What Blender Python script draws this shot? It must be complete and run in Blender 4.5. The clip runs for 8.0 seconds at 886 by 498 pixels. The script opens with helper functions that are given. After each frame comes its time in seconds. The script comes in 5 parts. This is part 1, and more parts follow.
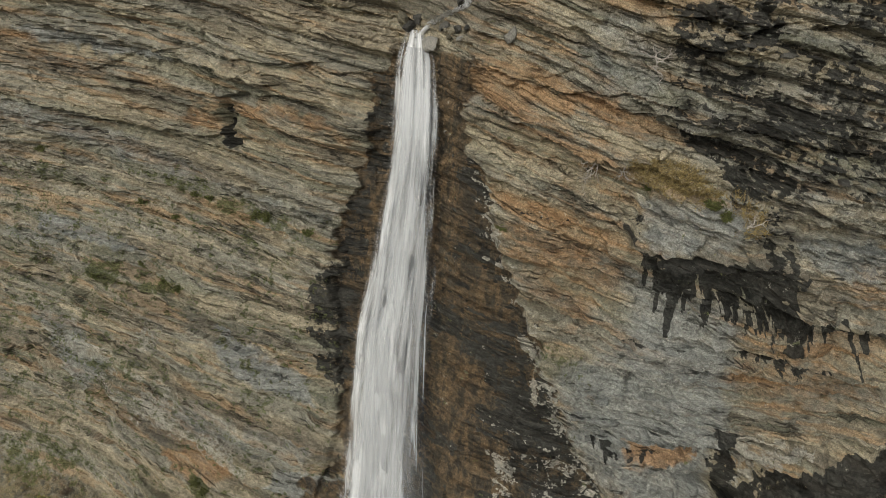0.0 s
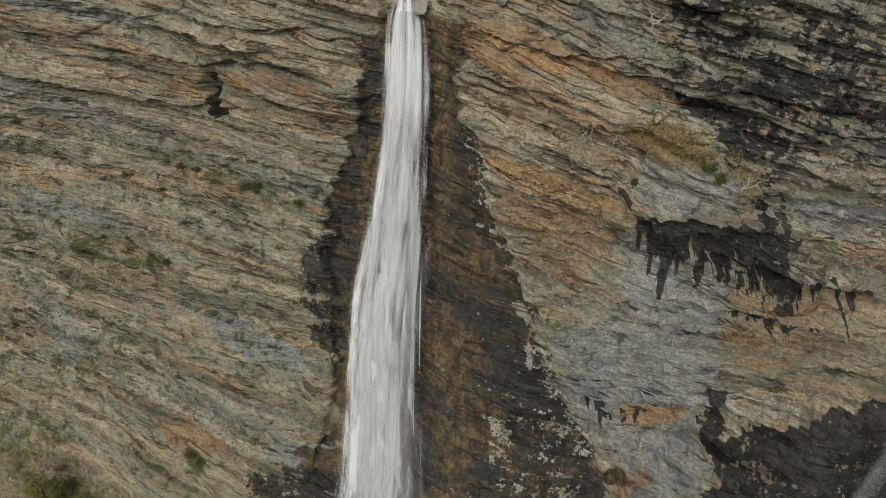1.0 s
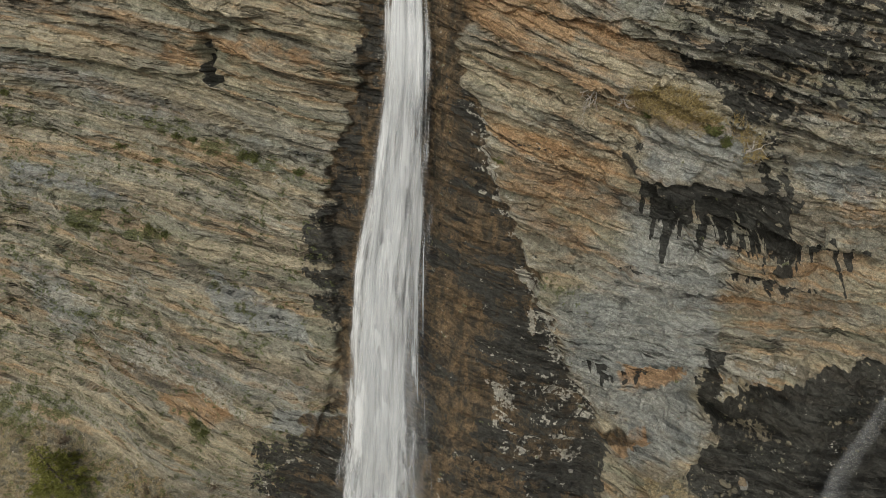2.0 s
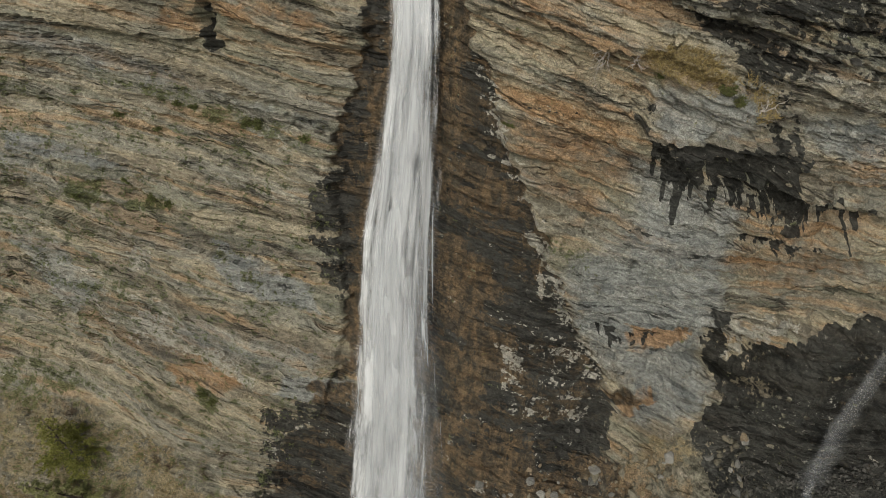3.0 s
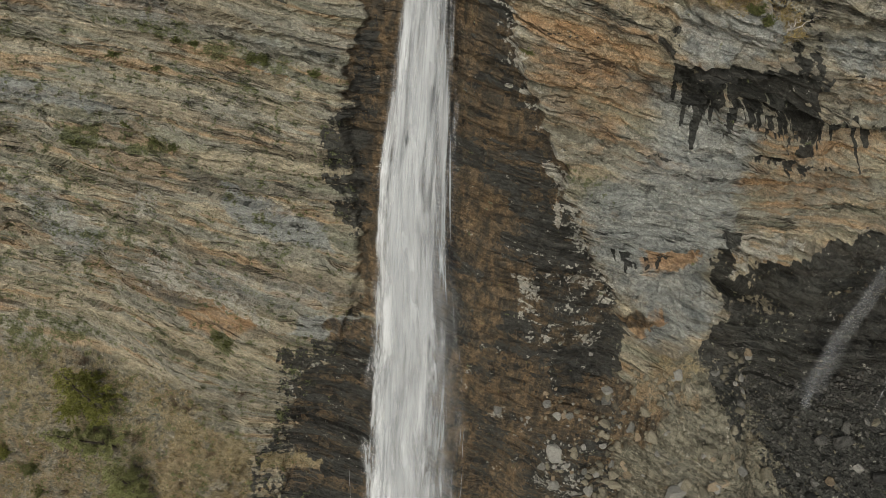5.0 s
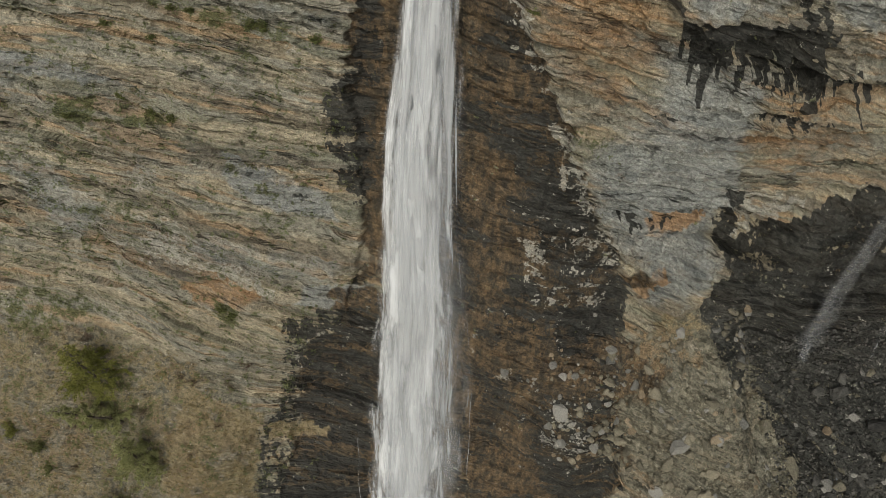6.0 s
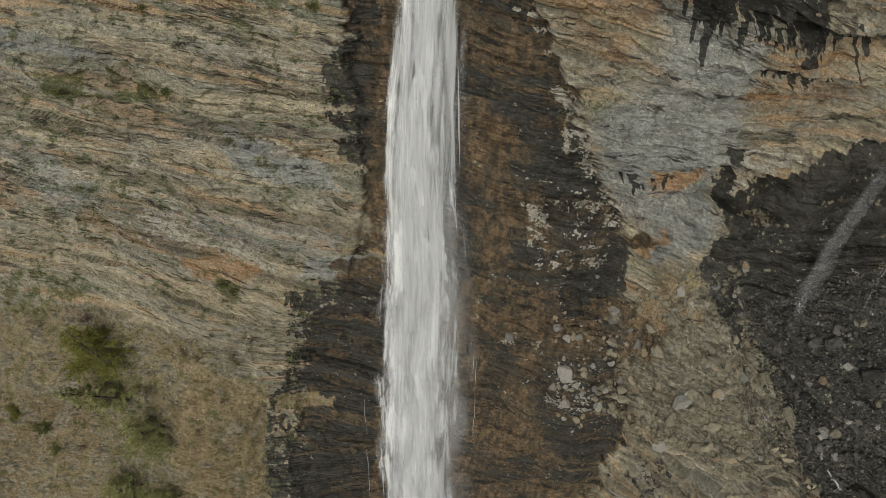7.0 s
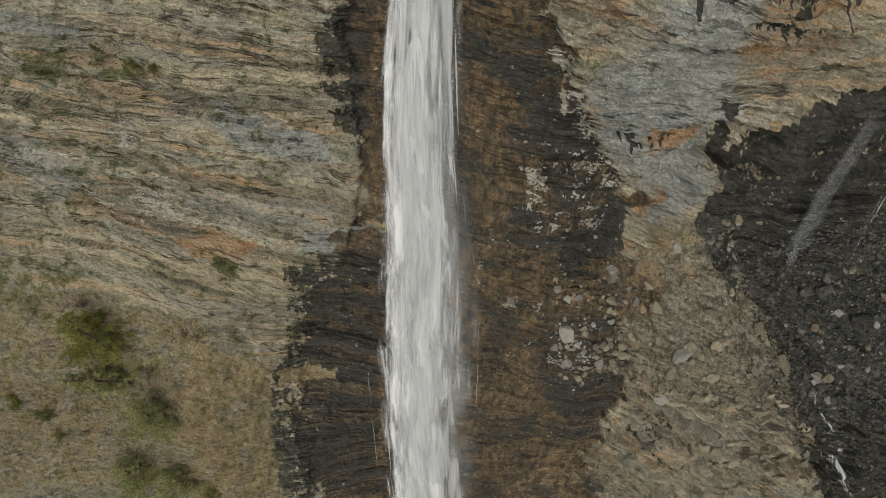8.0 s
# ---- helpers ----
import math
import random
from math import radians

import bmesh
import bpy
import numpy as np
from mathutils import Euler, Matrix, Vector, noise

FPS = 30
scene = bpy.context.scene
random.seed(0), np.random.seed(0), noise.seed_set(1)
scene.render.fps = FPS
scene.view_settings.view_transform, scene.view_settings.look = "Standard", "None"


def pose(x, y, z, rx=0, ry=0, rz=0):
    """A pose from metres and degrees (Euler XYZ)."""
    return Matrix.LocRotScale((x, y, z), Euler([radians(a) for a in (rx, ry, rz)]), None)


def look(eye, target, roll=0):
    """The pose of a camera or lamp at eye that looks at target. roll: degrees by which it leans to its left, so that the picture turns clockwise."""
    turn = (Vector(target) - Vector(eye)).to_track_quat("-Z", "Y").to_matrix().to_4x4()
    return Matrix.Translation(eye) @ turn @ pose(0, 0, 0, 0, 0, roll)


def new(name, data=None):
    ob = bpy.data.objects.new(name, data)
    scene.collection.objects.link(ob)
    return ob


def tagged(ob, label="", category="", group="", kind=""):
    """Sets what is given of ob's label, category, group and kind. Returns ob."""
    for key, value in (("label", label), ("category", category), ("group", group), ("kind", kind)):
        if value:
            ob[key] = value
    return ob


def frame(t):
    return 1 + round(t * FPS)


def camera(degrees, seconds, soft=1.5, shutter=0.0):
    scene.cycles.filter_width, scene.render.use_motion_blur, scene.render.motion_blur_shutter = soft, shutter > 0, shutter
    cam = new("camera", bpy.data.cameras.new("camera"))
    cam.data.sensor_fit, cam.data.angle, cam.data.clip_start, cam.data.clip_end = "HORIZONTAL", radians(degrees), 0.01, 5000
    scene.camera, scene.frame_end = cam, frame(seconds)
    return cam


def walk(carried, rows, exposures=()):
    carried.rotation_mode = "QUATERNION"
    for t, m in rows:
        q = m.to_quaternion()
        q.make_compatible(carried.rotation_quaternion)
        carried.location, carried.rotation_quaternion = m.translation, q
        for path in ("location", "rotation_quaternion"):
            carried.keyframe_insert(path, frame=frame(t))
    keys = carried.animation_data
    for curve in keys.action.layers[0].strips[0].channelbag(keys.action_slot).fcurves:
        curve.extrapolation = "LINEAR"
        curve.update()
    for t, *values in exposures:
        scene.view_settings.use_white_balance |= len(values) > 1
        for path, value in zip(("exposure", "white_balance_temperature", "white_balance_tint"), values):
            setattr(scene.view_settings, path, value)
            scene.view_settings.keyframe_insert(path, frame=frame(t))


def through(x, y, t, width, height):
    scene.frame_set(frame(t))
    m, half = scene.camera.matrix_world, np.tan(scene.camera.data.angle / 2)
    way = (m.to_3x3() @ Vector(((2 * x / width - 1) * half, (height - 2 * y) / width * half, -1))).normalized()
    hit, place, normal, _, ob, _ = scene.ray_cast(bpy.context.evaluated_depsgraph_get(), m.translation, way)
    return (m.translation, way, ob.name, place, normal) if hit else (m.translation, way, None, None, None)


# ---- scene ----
# ---- camera and its flight ----
cam = camera(68.8, 8.0, soft=0.65)
METRES, EYE, TILT, LEAN, TURN = 13.0, 90.0, -34.0, 0.0, 0.0
ROWS = [
    (0.0, 0.0, 0.0, 0.0, 0.0, 0.0, -0.0),
    (0.5, -0.0416, 0.0041, 0.0017, -0.92, -1.41, 0.61),
    (1.0, -0.083, 0.0093, 0.0037, -1.84, -2.93, 1.22),
    (1.5, -0.1215, 0.0114, 0.0047, -2.45, -4.33, 1.62),
    (3.0, -0.3004, 0.0294, 0.0056, -4.26, -8.86, 2.82),
    (3.5, -0.3649, 0.036, 0.009, -4.86, -10.3, 3.22),
    (4.0, -0.4353, 0.0429, 0.0144, -5.58, -11.91, 3.69),
    (4.5, -0.4984, 0.0499, 0.0187, -6.24, -13.38, 4.15),
    (6.0, -0.7019, 0.0774, 0.0353, -8.76, -18.06, 5.77),
    (6.5, -0.7675, 0.0893, 0.042, -9.71, -19.56, 6.37),
    (7.0, -0.8401, 0.1034, 0.0509, -10.89, -21.19, 7.12),
    (7.5, -0.9095, 0.1187, 0.0613, -12.01, -22.74, 7.81),
    (8.0, -0.9857, 0.1368, 0.0722, -13.71, -24.47, 8.84),
]
walk(cam, [(t, pose(0, 0, EYE, TILT, LEAN, TURN) @ pose(METRES * x, METRES * y, METRES * z, 90 + pitch, roll, yaw)) for t, x, y, z, yaw, pitch, roll in ROWS],
     exposures=[(0.0, 0.0, 6450, 6), (8.0, 0.0, 6450, 6)])

# ---- overcast daylight ----
SUN_UP, SUN_TURN = 42, 205
world = bpy.data.worlds.new("overcast_sky")
scene.world = world
world.use_nodes = True
wn = world.node_tree.nodes
sky = wn.new("ShaderNodeTexSky")
sky.sky_type, sky.sun_disc = "NISHITA", False
sky.sun_elevation, sky.sun_rotation = radians(SUN_UP), radians(SUN_TURN)
sky.air_density, sky.dust_density, sky.ozone_density = 0.6, 6.0, 0.6
world.node_tree.links.new(sky.outputs[0], wn["Background"].inputs[0])
wn["Background"].inputs[1].default_value = 0.078
sun = new("sun", bpy.data.lights.new("sun", "SUN"))
sun.data.energy, sun.data.angle, sun.data.color = 1.5, radians(45), (1.0, 0.97, 0.88)
sd = Vector((math.sin(radians(SUN_TURN)) * math.cos(radians(SUN_UP)), math.cos(radians(SUN_TURN)) * math.cos(radians(SUN_UP)), math.sin(radians(SUN_UP))))
sun.matrix_world = look(sd * 200 + Vector((0, 0, 60)), (0, 0, 60))

# ---- noise on arrays ----
rng = np.random.default_rng(7)
PERM = rng.permutation(4096)
GRAD = rng.normal(size=(4096, 3))
GRAD /= np.linalg.norm(GRAD, axis=1)[:, None]
RAND = rng.random(4096)
TURN_X, TURN_Y = np.cos(RAND * 6.2832), np.sin(RAND * 6.2832)


def pick(*ints):
    """A hashed table index for integer arrays."""
    h = np.zeros(ints[0].shape, np.int64)
    for i in ints:
        h = PERM[(h + i) & 4095]
    return h


def gnoise(x, y, z=0.0):
    """Gradient noise, about -1 to 1."""
    if np.ndim(z) == 0:
        x, y = np.broadcast_arrays(np.asarray(x, float), np.asarray(y, float))
        xi, yi = np.floor(x).astype(np.int64), np.floor(y).astype(np.int64)
        fx, fy = x - xi, y - yi
        u, v = (f * f * f * (f * (f * 6 - 15) + 10) for f in (fx, fy))
        seed, out = int(z * 10), 0.0
        for a in (0, 1):
            for b in (0, 1):
                h = PERM[(PERM[(xi + a + seed) & 4095] + yi + b) & 4095]
                out = out + (TURN_X[h] * (fx - a) + TURN_Y[h] * (fy - b)) * (u if a else 1 - u) * (v if b else 1 - v)
        return out * 1.5
    x, y, z = np.broadcast_arrays(np.asarray(x, float), np.asarray(y, float), np.asarray(z, float))
    xi, yi, zi = (np.floor(a).astype(np.int64) for a in (x, y, z))
    fx, fy, fz = x - xi, y - yi, z - zi
    u, v, w = (f * f * f * (f * (f * 6 - 15) + 10) for f in (fx, fy, fz))
    out = 0.0
    for a in (0, 1):
        for b in (0, 1):
            for c in (0, 1):
                g = GRAD[pick(xi + a, yi + b, zi + c)]
                d = g[..., 0] * (fx - a) + g[..., 1] * (fy - b) + g[..., 2] * (fz - c)
                out = out + d * (u if a else 1 - u) * (v if b else 1 - v) * (w if c else 1 - w)
    return out * 1.7


def fbm(x, y, z=0.0, octaves=3):
    total, a = 0.0, 1.0
    for o in range(octaves):
        f = 2.03 ** o
        total = total + a * gnoise(x * f + 17.3 * o, y * f, z if np.ndim(z) == 0 else z * f)
        a *= 0.5
    return total


def sstep(a, b, x):
    t = np.clip((x - a) / (b - a), 0, 1)
    return t * t * (3 - 2 * t)


# ---- the lie of the cliff: upright profiles from top to foot, lofted sideways ----
LEVELS = [82, 72, 64, 56, 48, 40, 36, 33, 30, 27, 22, 14, 4]
PROFILES = {
    -56: [63, 61, 59, 57.5, 55.5, 53.5, 52, 49, 44.5, 41, 36, 29, 22],
    -44: [61, 58, 55.5, 53.5, 51.5, 49.5, 48.5, 47, 41, 37.5, 33.8, 28, 21],
    -30: [57, 54, 51.7, 49.3, 46.6, 43.2, 42.2, 40.8, 39, 36.6, 30.5, 24.5, 19],
    -18: [53, 50.7, 47.6, 44, 41.2, 39, 38.3, 37.6, 36.8, 36, 34.4, 27.5, 22],
    -9: [49, 46.8, 43.6, 41, 39.4, 37.8, 37, 36.3, 35.3, 34.3, 32, 28.3, 23],
    -3: [49.5, 45.0, 42.4, 39.5, 36.8, 33.4, 32.3, 31.2, 30.3, 29.3, 27.6, 25.5, 22],
    1.5: [44, 41.6, 39.8, 37, 34.1, 31, 29.3, 28.4, 27.9, 27.2, 25.8, 23.6, 21],
    6: [41, 39, 38, 36, 33, 30.5, 28.8, 26.8, 24.8, 23.6, 23, 22.4, 20],
    12: [38, 36.8, 35.5, 34.6, 33, 31.5, 29.6, 26.3, 23, 21.3, 20.8, 19.5, 17],
    17: [37, 34.6, 33.7, 33.8, 32.7, 31.7, 28.7, 23.5, 19.5, 16.5, 15.3, 14, 12],
    22: [36.8, 34.4, 33.6, 34.3, 33.3, 31.9, 28.7, 21, 16.5, 12.7, 11.2, 9.5, 7],
    28: [36.4, 34.5, 33.8, 34.9, 34, 32.4, 31, 29.6, 27, 18, 12, 9.5, 6],
    34: [36, 34.4, 34, 34.6, 34, 31.6, 30, 27.7, 23.5, 16, 11, 8, 5],
    50: [37, 35.5, 35, 35, 34.5, 32.5, 31, 28.5, 25, 18, 12, 8.5, 5],
}
def hermite(xs, ys, q):
    """Smooth monotone-ish curve through (xs, ys) along axis 0, at q; straight beyond the ends."""
    xs, ys = np.asarray(xs, float), np.asarray(ys, float)
    h = np.diff(xs)
    d = np.diff(ys, axis=0) / h.reshape(-1, *[1] * (ys.ndim - 1))
    m = np.concatenate([d[:1], (d[1:] + d[:-1]) / 2 * (d[1:] * d[:-1] > 0) , d[-1:]])
    m[1:-1] = np.where(d[1:] * d[:-1] > 0, 2 * d[1:] * d[:-1] / (d[1:] + d[:-1] + 1e-9 * np.sign(d[1:])), 0)
    k = np.clip(np.searchsorted(xs, q) - 1, 0, len(h) - 1)
    s = (q - xs[k]) / h[k]
    return k, s, h, m, ys
def curve(xs, ys, q):
    k, s, h, m, ys = hermite(xs, ys, q)
    c = np.clip(s, 0, 1)
    v = (2*c**3-3*c**2+1)*ys[k] + (c**3-2*c**2+c)*h[k]*m[k] + (3*c**2-2*c**3)*ys[k+1] + (c**3-c**2)*h[k]*m[k+1]
    return v + np.where(s < 0, s*h[k]*m[k], 0) + np.where(s > 1, (s-1)*h[k]*m[k+1], 0)
XS = np.array(sorted(PROFILES), float)
ZS = np.array(LEVELS[::-1], float)
TAB = np.array([PROFILES[k][::-1] for k in sorted(PROFILES)], float)
def base_y(x, z):
    x, z = np.atleast_1d(np.asarray(x, float)), np.atleast_1d(np.asarray(z, float))
    cols = np.stack([curve(ZS, TAB[i], z) for i in range(len(XS))])   # station, sample
    k, s, h, m, ys = hermite(XS, cols, np.clip(x, XS[0], XS[-1]))
    i = np.arange(len(x)); c = np.clip(s, 0, 1)
    return (2*c**3-3*c**2+1)*ys[k, i] + (c**3-2*c**2+c)*h[k]*m[k, i] + (3*c**2-2*c**3)*ys[k+1, i] + (c**3-c**2)*h[k]*m[k+1, i]


def node(nt, kind, operation="", data_type="", blend_type="", attribute_name="", interpolation_type=""):
    n = nt.nodes.new("ShaderNode" + kind)
    if operation:
        n.operation = operation
    if data_type:
        n.data_type = data_type
    if blend_type:
        n.blend_type = blend_type
    if attribute_name:
        n.attribute_name = attribute_name
    if interpolation_type:
        n.interpolation_type = interpolation_type
    return n


class Mat:
    """A small wrapper to wire a node material."""

    def __init__(self, name):
        self.m = bpy.data.materials.new(name)
        self.m.use_nodes = True
        self.nt = self.m.node_tree
        self.bsdf = self.nt.nodes["Principled BSDF"]
        self.out = self.nt.nodes["Material Output"]

    def link(self, a, b):
        self.nt.links.new(a, b)

    def put(self, sock, value):
        if isinstance(value, (int, float, tuple)):
            sock.default_value = value
        else:
            self.link(value, sock)

    def noise(self, vec, scale, detail=4.0, rough=0.55):
        n = node(self.nt, "TexNoise")
        n.inputs["Scale"].default_value = scale
        n.inputs["Detail"].default_value = detail
        n.inputs["Roughness"].default_value = rough
        self.link(vec, n.inputs["Vector"])
        return n.outputs[0]

    def bent(self, vec, scale, amount):
        """The coordinates pushed about by noise."""
        n = node(self.nt, "TexNoise")
        n.inputs["Scale"].default_value = scale
        n.inputs["Detail"].default_value = 3.0
        self.link(vec, n.inputs["Vector"])
        a = node(self.nt, "VectorMath", operation="MULTIPLY_ADD")
        self.link(n.outputs["Color"], a.inputs[0])
        a.inputs[1].default_value = (amount * 2, amount * 2, amount)
        self.link(vec, a.inputs[2])
        return a.outputs[0]

    def facets(self, vec, scale):
        """Angular blocks: a random value for each, and the tilt of its broken face."""
        a = node(self.nt, "TexVoronoi")
        a.inputs["Scale"].default_value = 1.0
        p = self.scaled(vec, scale)
        self.link(p, a.inputs["Vector"])
        sep = node(self.nt, "SeparateColor")
        self.link(a.outputs["Color"], sep.inputs[0])
        away, lean, dot = (node(self.nt, "VectorMath", operation=o) for o in ("SUBTRACT", "SUBTRACT", "DOT_PRODUCT"))
        self.link(p, away.inputs[0])
        self.link(a.outputs["Position"], away.inputs[1])
        self.link(a.outputs["Color"], lean.inputs[0])
        lean.inputs[1].default_value = (0.5, 0.5, 0.2)
        self.link(away.outputs[0], dot.inputs[0])
        self.link(lean.outputs[0], dot.inputs[1])
        return sep.outputs[0], self.calc("ADD", dot.outputs["Value"], self.calc("MULTIPLY", sep.outputs[1], 0.5))

    def crack(self, vec, scale, wide, detail=3.0):
        """Thin wandering lines where a stretched noise passes its middle."""
        n = self.noise(self.scaled(vec, scale), 1.0, detail, 0.5)
        return self.ramp(self.calc("ABSOLUTE", self.calc("SUBTRACT", n, 0.5)), 0.0, wide, 1.0, 0.0)

    def course(self, level, per_metre):
        """Beds of one thickness each: a value per bed, and a profile that juts at its foot."""
        q = self.calc("MULTIPLY", level, per_metre)
        w = node(self.nt, "TexWhiteNoise")
        w.noise_dimensions = "1D"
        self.link(self.calc("FLOOR", q), w.inputs["W"])
        return w.outputs["Value"], self.calc("SUBTRACT", 1.0, self.calc("FRACT", q))

    def scaled(self, vec, s):
        n = node(self.nt, "VectorMath", operation="MULTIPLY")
        self.link(vec, n.inputs[0])
        n.inputs[1].default_value = s
        return n.outputs[0]

    def calc(self, op, a, b=0.0, c=0.0):
        n = node(self.nt, "Math", operation=op)
        for i, v in enumerate((a, b, c)):
            self.put(n.inputs[i], v)
        return n.outputs[0]

    def ramp(self, v, lo, hi, a=0.0, b=1.0):
        n = node(self.nt, "MapRange", interpolation_type="SMOOTHSTEP")
        self.put(n.inputs[0], v)
        for i, x in ((1, lo), (2, hi), (3, a), (4, b)):
            n.inputs[i].default_value = x
        return n.outputs[0]

    def mix(self, f, a, b, mode="MIX"):
        n = node(self.nt, "Mix", data_type="RGBA", blend_type=mode)
        self.put(n.inputs[0], f)
        self.put(n.inputs[6], a if not isinstance(a, tuple) else (*a, 1))
        self.put(n.inputs[7], b if not isinstance(b, tuple) else (*b, 1))
        return n.outputs[2]

    def attr(self, name):
        return node(self.nt, "Attribute", attribute_name=name)

    def bump(self, h, strength, distance):
        n = node(self.nt, "Bump")
        n.inputs["Strength"].default_value = strength
        n.inputs["Distance"].default_value = distance
        self.link(h, n.inputs["Height"])
        self.link(n.outputs[0], self.bsdf.inputs["Normal"])


def rock_material(name):
    """Bedded limestone and shale: tan, iron-stained, grey, black from wet and painted shade, brown film, dry turf,
    moss, pale scars.
    """
    k = Mat(name)
    strata = k.attr("strata").outputs["Vector"]
    place = node(k.nt, "NewGeometry").outputs["Position"]
    one, two = k.attr("cover_a"), k.attr("cover_b")
    sa, sb = node(k.nt, "SeparateColor"), node(k.nt, "SeparateColor")
    k.link(one.outputs["Color"], sa.inputs[0])
    k.link(two.outputs["Color"], sb.inputs[0])
    iron, grey, black, film = sa.outputs[0], sa.outputs[1], sa.outputs[2], one.outputs["Alpha"]
    dry, green, pale, rub = sb.outputs[0], sb.outputs[1], sb.outputs[2], two.outputs["Alpha"]
    bent = k.bent(k.bent(strata, 0.16, 0.9), 0.9, 0.16)
    slab, slab_face = k.facets(bent, (0.20, 0.20, 0.95))
    chip, chip_face = k.facets(bent, (0.62, 0.62, 2.6))
    flake, flake_face = k.facets(bent, (1.9, 1.9, 6.0))
    cut = node(k.nt, "SeparateXYZ")
    k.link(bent, cut.inputs[0])
    level = k.calc("MULTIPLY_ADD", k.noise(k.scaled(strata, (0.06, 0.06, 0.7)), 1.0, 4, 0.6), 1.6, cut.outputs[2])
    thick_bed, thick_lip = k.course(level, 0.75)
    thin_bed, thin_lip = k.course(k.calc("MULTIPLY_ADD", flake, 0.10, level), 2.9)
    streak = k.noise(k.scaled(strata, (0.22, 0.22, 2.4)), 1.0, 6, 0.6)
    hue = k.noise(k.scaled(strata, (0.05, 0.05, 0.7)), 1.0, 4, 0.6)
    tone = k.noise(k.scaled(strata, (0.09, 0.09, 1.3)), 1.0, 5, 0.6)
    patch = k.noise(place, 0.16, 4, 0.6)
    mottle = k.noise(place, 0.75, 6, 0.62)
    grain = k.noise(place, 3.0, 6, 0.65)
    speck = k.noise(place, 12.0, 3, 0.7)
    drip = k.noise(k.scaled(place, (1.9, 1.9, 0.17)), 1.0, 5, 0.6)
    split = k.ramp(k.noise(k.scaled(strata, (0.10, 0.10, 0.6)), 1.0, 3, 0.5), 0.48, 0.62)
    worn = k.noise(place, 0.45, 3, 0.5)
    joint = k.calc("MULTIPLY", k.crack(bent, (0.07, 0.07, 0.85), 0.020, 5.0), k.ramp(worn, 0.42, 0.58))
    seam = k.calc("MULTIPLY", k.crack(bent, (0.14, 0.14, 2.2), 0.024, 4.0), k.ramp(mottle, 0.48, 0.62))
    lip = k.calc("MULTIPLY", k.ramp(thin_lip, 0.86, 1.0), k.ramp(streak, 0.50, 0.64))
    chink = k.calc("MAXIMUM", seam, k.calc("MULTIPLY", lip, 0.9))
    beds = k.calc("MULTIPLY_ADD", thick_bed, 0.16, k.calc("MULTIPLY", thin_bed, 0.14))
    v = k.calc("ADD", k.calc("MULTIPLY_ADD", slab, 0.18, beds), k.calc("ADD", k.calc("MULTIPLY_ADD", chip, 0.22, k.calc("MULTIPLY", flake, 0.16)), k.calc("MULTIPLY", streak, 0.34)))
    c = k.mix(k.ramp(v, 0.25, 0.85), (0.215, 0.190, 0.133), (0.430, 0.384, 0.276))
    c = k.mix(k.ramp(hue, 0.44, 0.58, 0, 0.8), c, k.mix(k.ramp(v, 0.25, 0.85), (0.165, 0.168, 0.142), (0.325, 0.320, 0.265)))
    band = k.noise(k.scaled(strata, (0.035, 0.035, 0.42)), 1.0, 6, 0.62)
    other = k.noise(k.scaled(strata, (0.05, 0.05, 0.95)), 1.0, 6, 0.62)
    c = k.mix(k.ramp(band, 0.50, 0.58, 0, 0.72), c, k.mix(k.ramp(v, 0.25, 0.85), (0.098, 0.086, 0.066), (0.215, 0.188, 0.142)))
    c = k.mix(k.ramp(other, 0.53, 0.61, 0, 0.7), c, k.mix(k.ramp(v, 0.25, 0.85), (0.135, 0.140, 0.100), (0.260, 0.262, 0.195)))
    c = k.mix(k.ramp(tone, 0.52, 0.64, 0, 0.7), c, (0.375, 0.262, 0.150))
    c = k.mix(k.ramp(patch, 0.46, 0.64, 0, 0.4), c, (0.200, 0.198, 0.168))
    c = k.mix(k.ramp(k.calc("ADD", grey, k.calc("MULTIPLY_ADD", mottle, 1.2, -0.6)), 0.15, 0.8, 0, 0.85), c,
              k.mix(k.ramp(v, 0.25, 0.85), (0.180, 0.196, 0.190), (0.325, 0.340, 0.322)))
    rust = k.calc("ADD", iron, k.calc("ADD", k.calc("MULTIPLY_ADD", tone, 1.6, -0.8), k.calc("MULTIPLY_ADD", mottle, 1.4, -0.7)))
    c = k.mix(k.ramp(rust, 0.15, 0.95, 0, 0.85), c, k.mix(k.ramp(v, 0.25, 0.85), (0.265, 0.158, 0.080), (0.390, 0.260, 0.145)))
    gravel = k.mix(k.ramp(k.calc("MULTIPLY_ADD", chip, 0.30, k.calc("MULTIPLY_ADD", mottle, 0.45, k.calc("MULTIPLY_ADD", flake, 0.25, k.calc("MULTIPLY", grain, 0.35)))), 0.40, 0.90), (0.070, 0.067, 0.050), (0.205, 0.195, 0.148))
    c = k.mix(k.ramp(k.calc("ADD", rub, k.calc("MULTIPLY_ADD", mottle, 0.8, -0.4)), 0.3, 0.7, 0, 0.85), c, gravel)
    broken = k.calc("ADD", k.calc("MULTIPLY_ADD", drip, 2.3, -1.15), k.calc("MULTIPLY_ADD", mottle, 1.7, -0.85))
    broken = k.calc("ADD", broken, k.calc("MULTIPLY_ADD", slab, 0.55, k.calc("MULTIPLY_ADD", chip, 0.45, k.calc("MULTIPLY_ADD", tone, 1.8, -1.4))))
    # Black mask: wet stains, and the shade of hollows put into the colour.
    stain_shade = k.calc("MULTIPLY_ADD", broken, k.ramp(black, 0.02, 0.3, 0.25, 1.0), black)
    stain_shade = k.ramp(stain_shade, 0.38, 0.54)
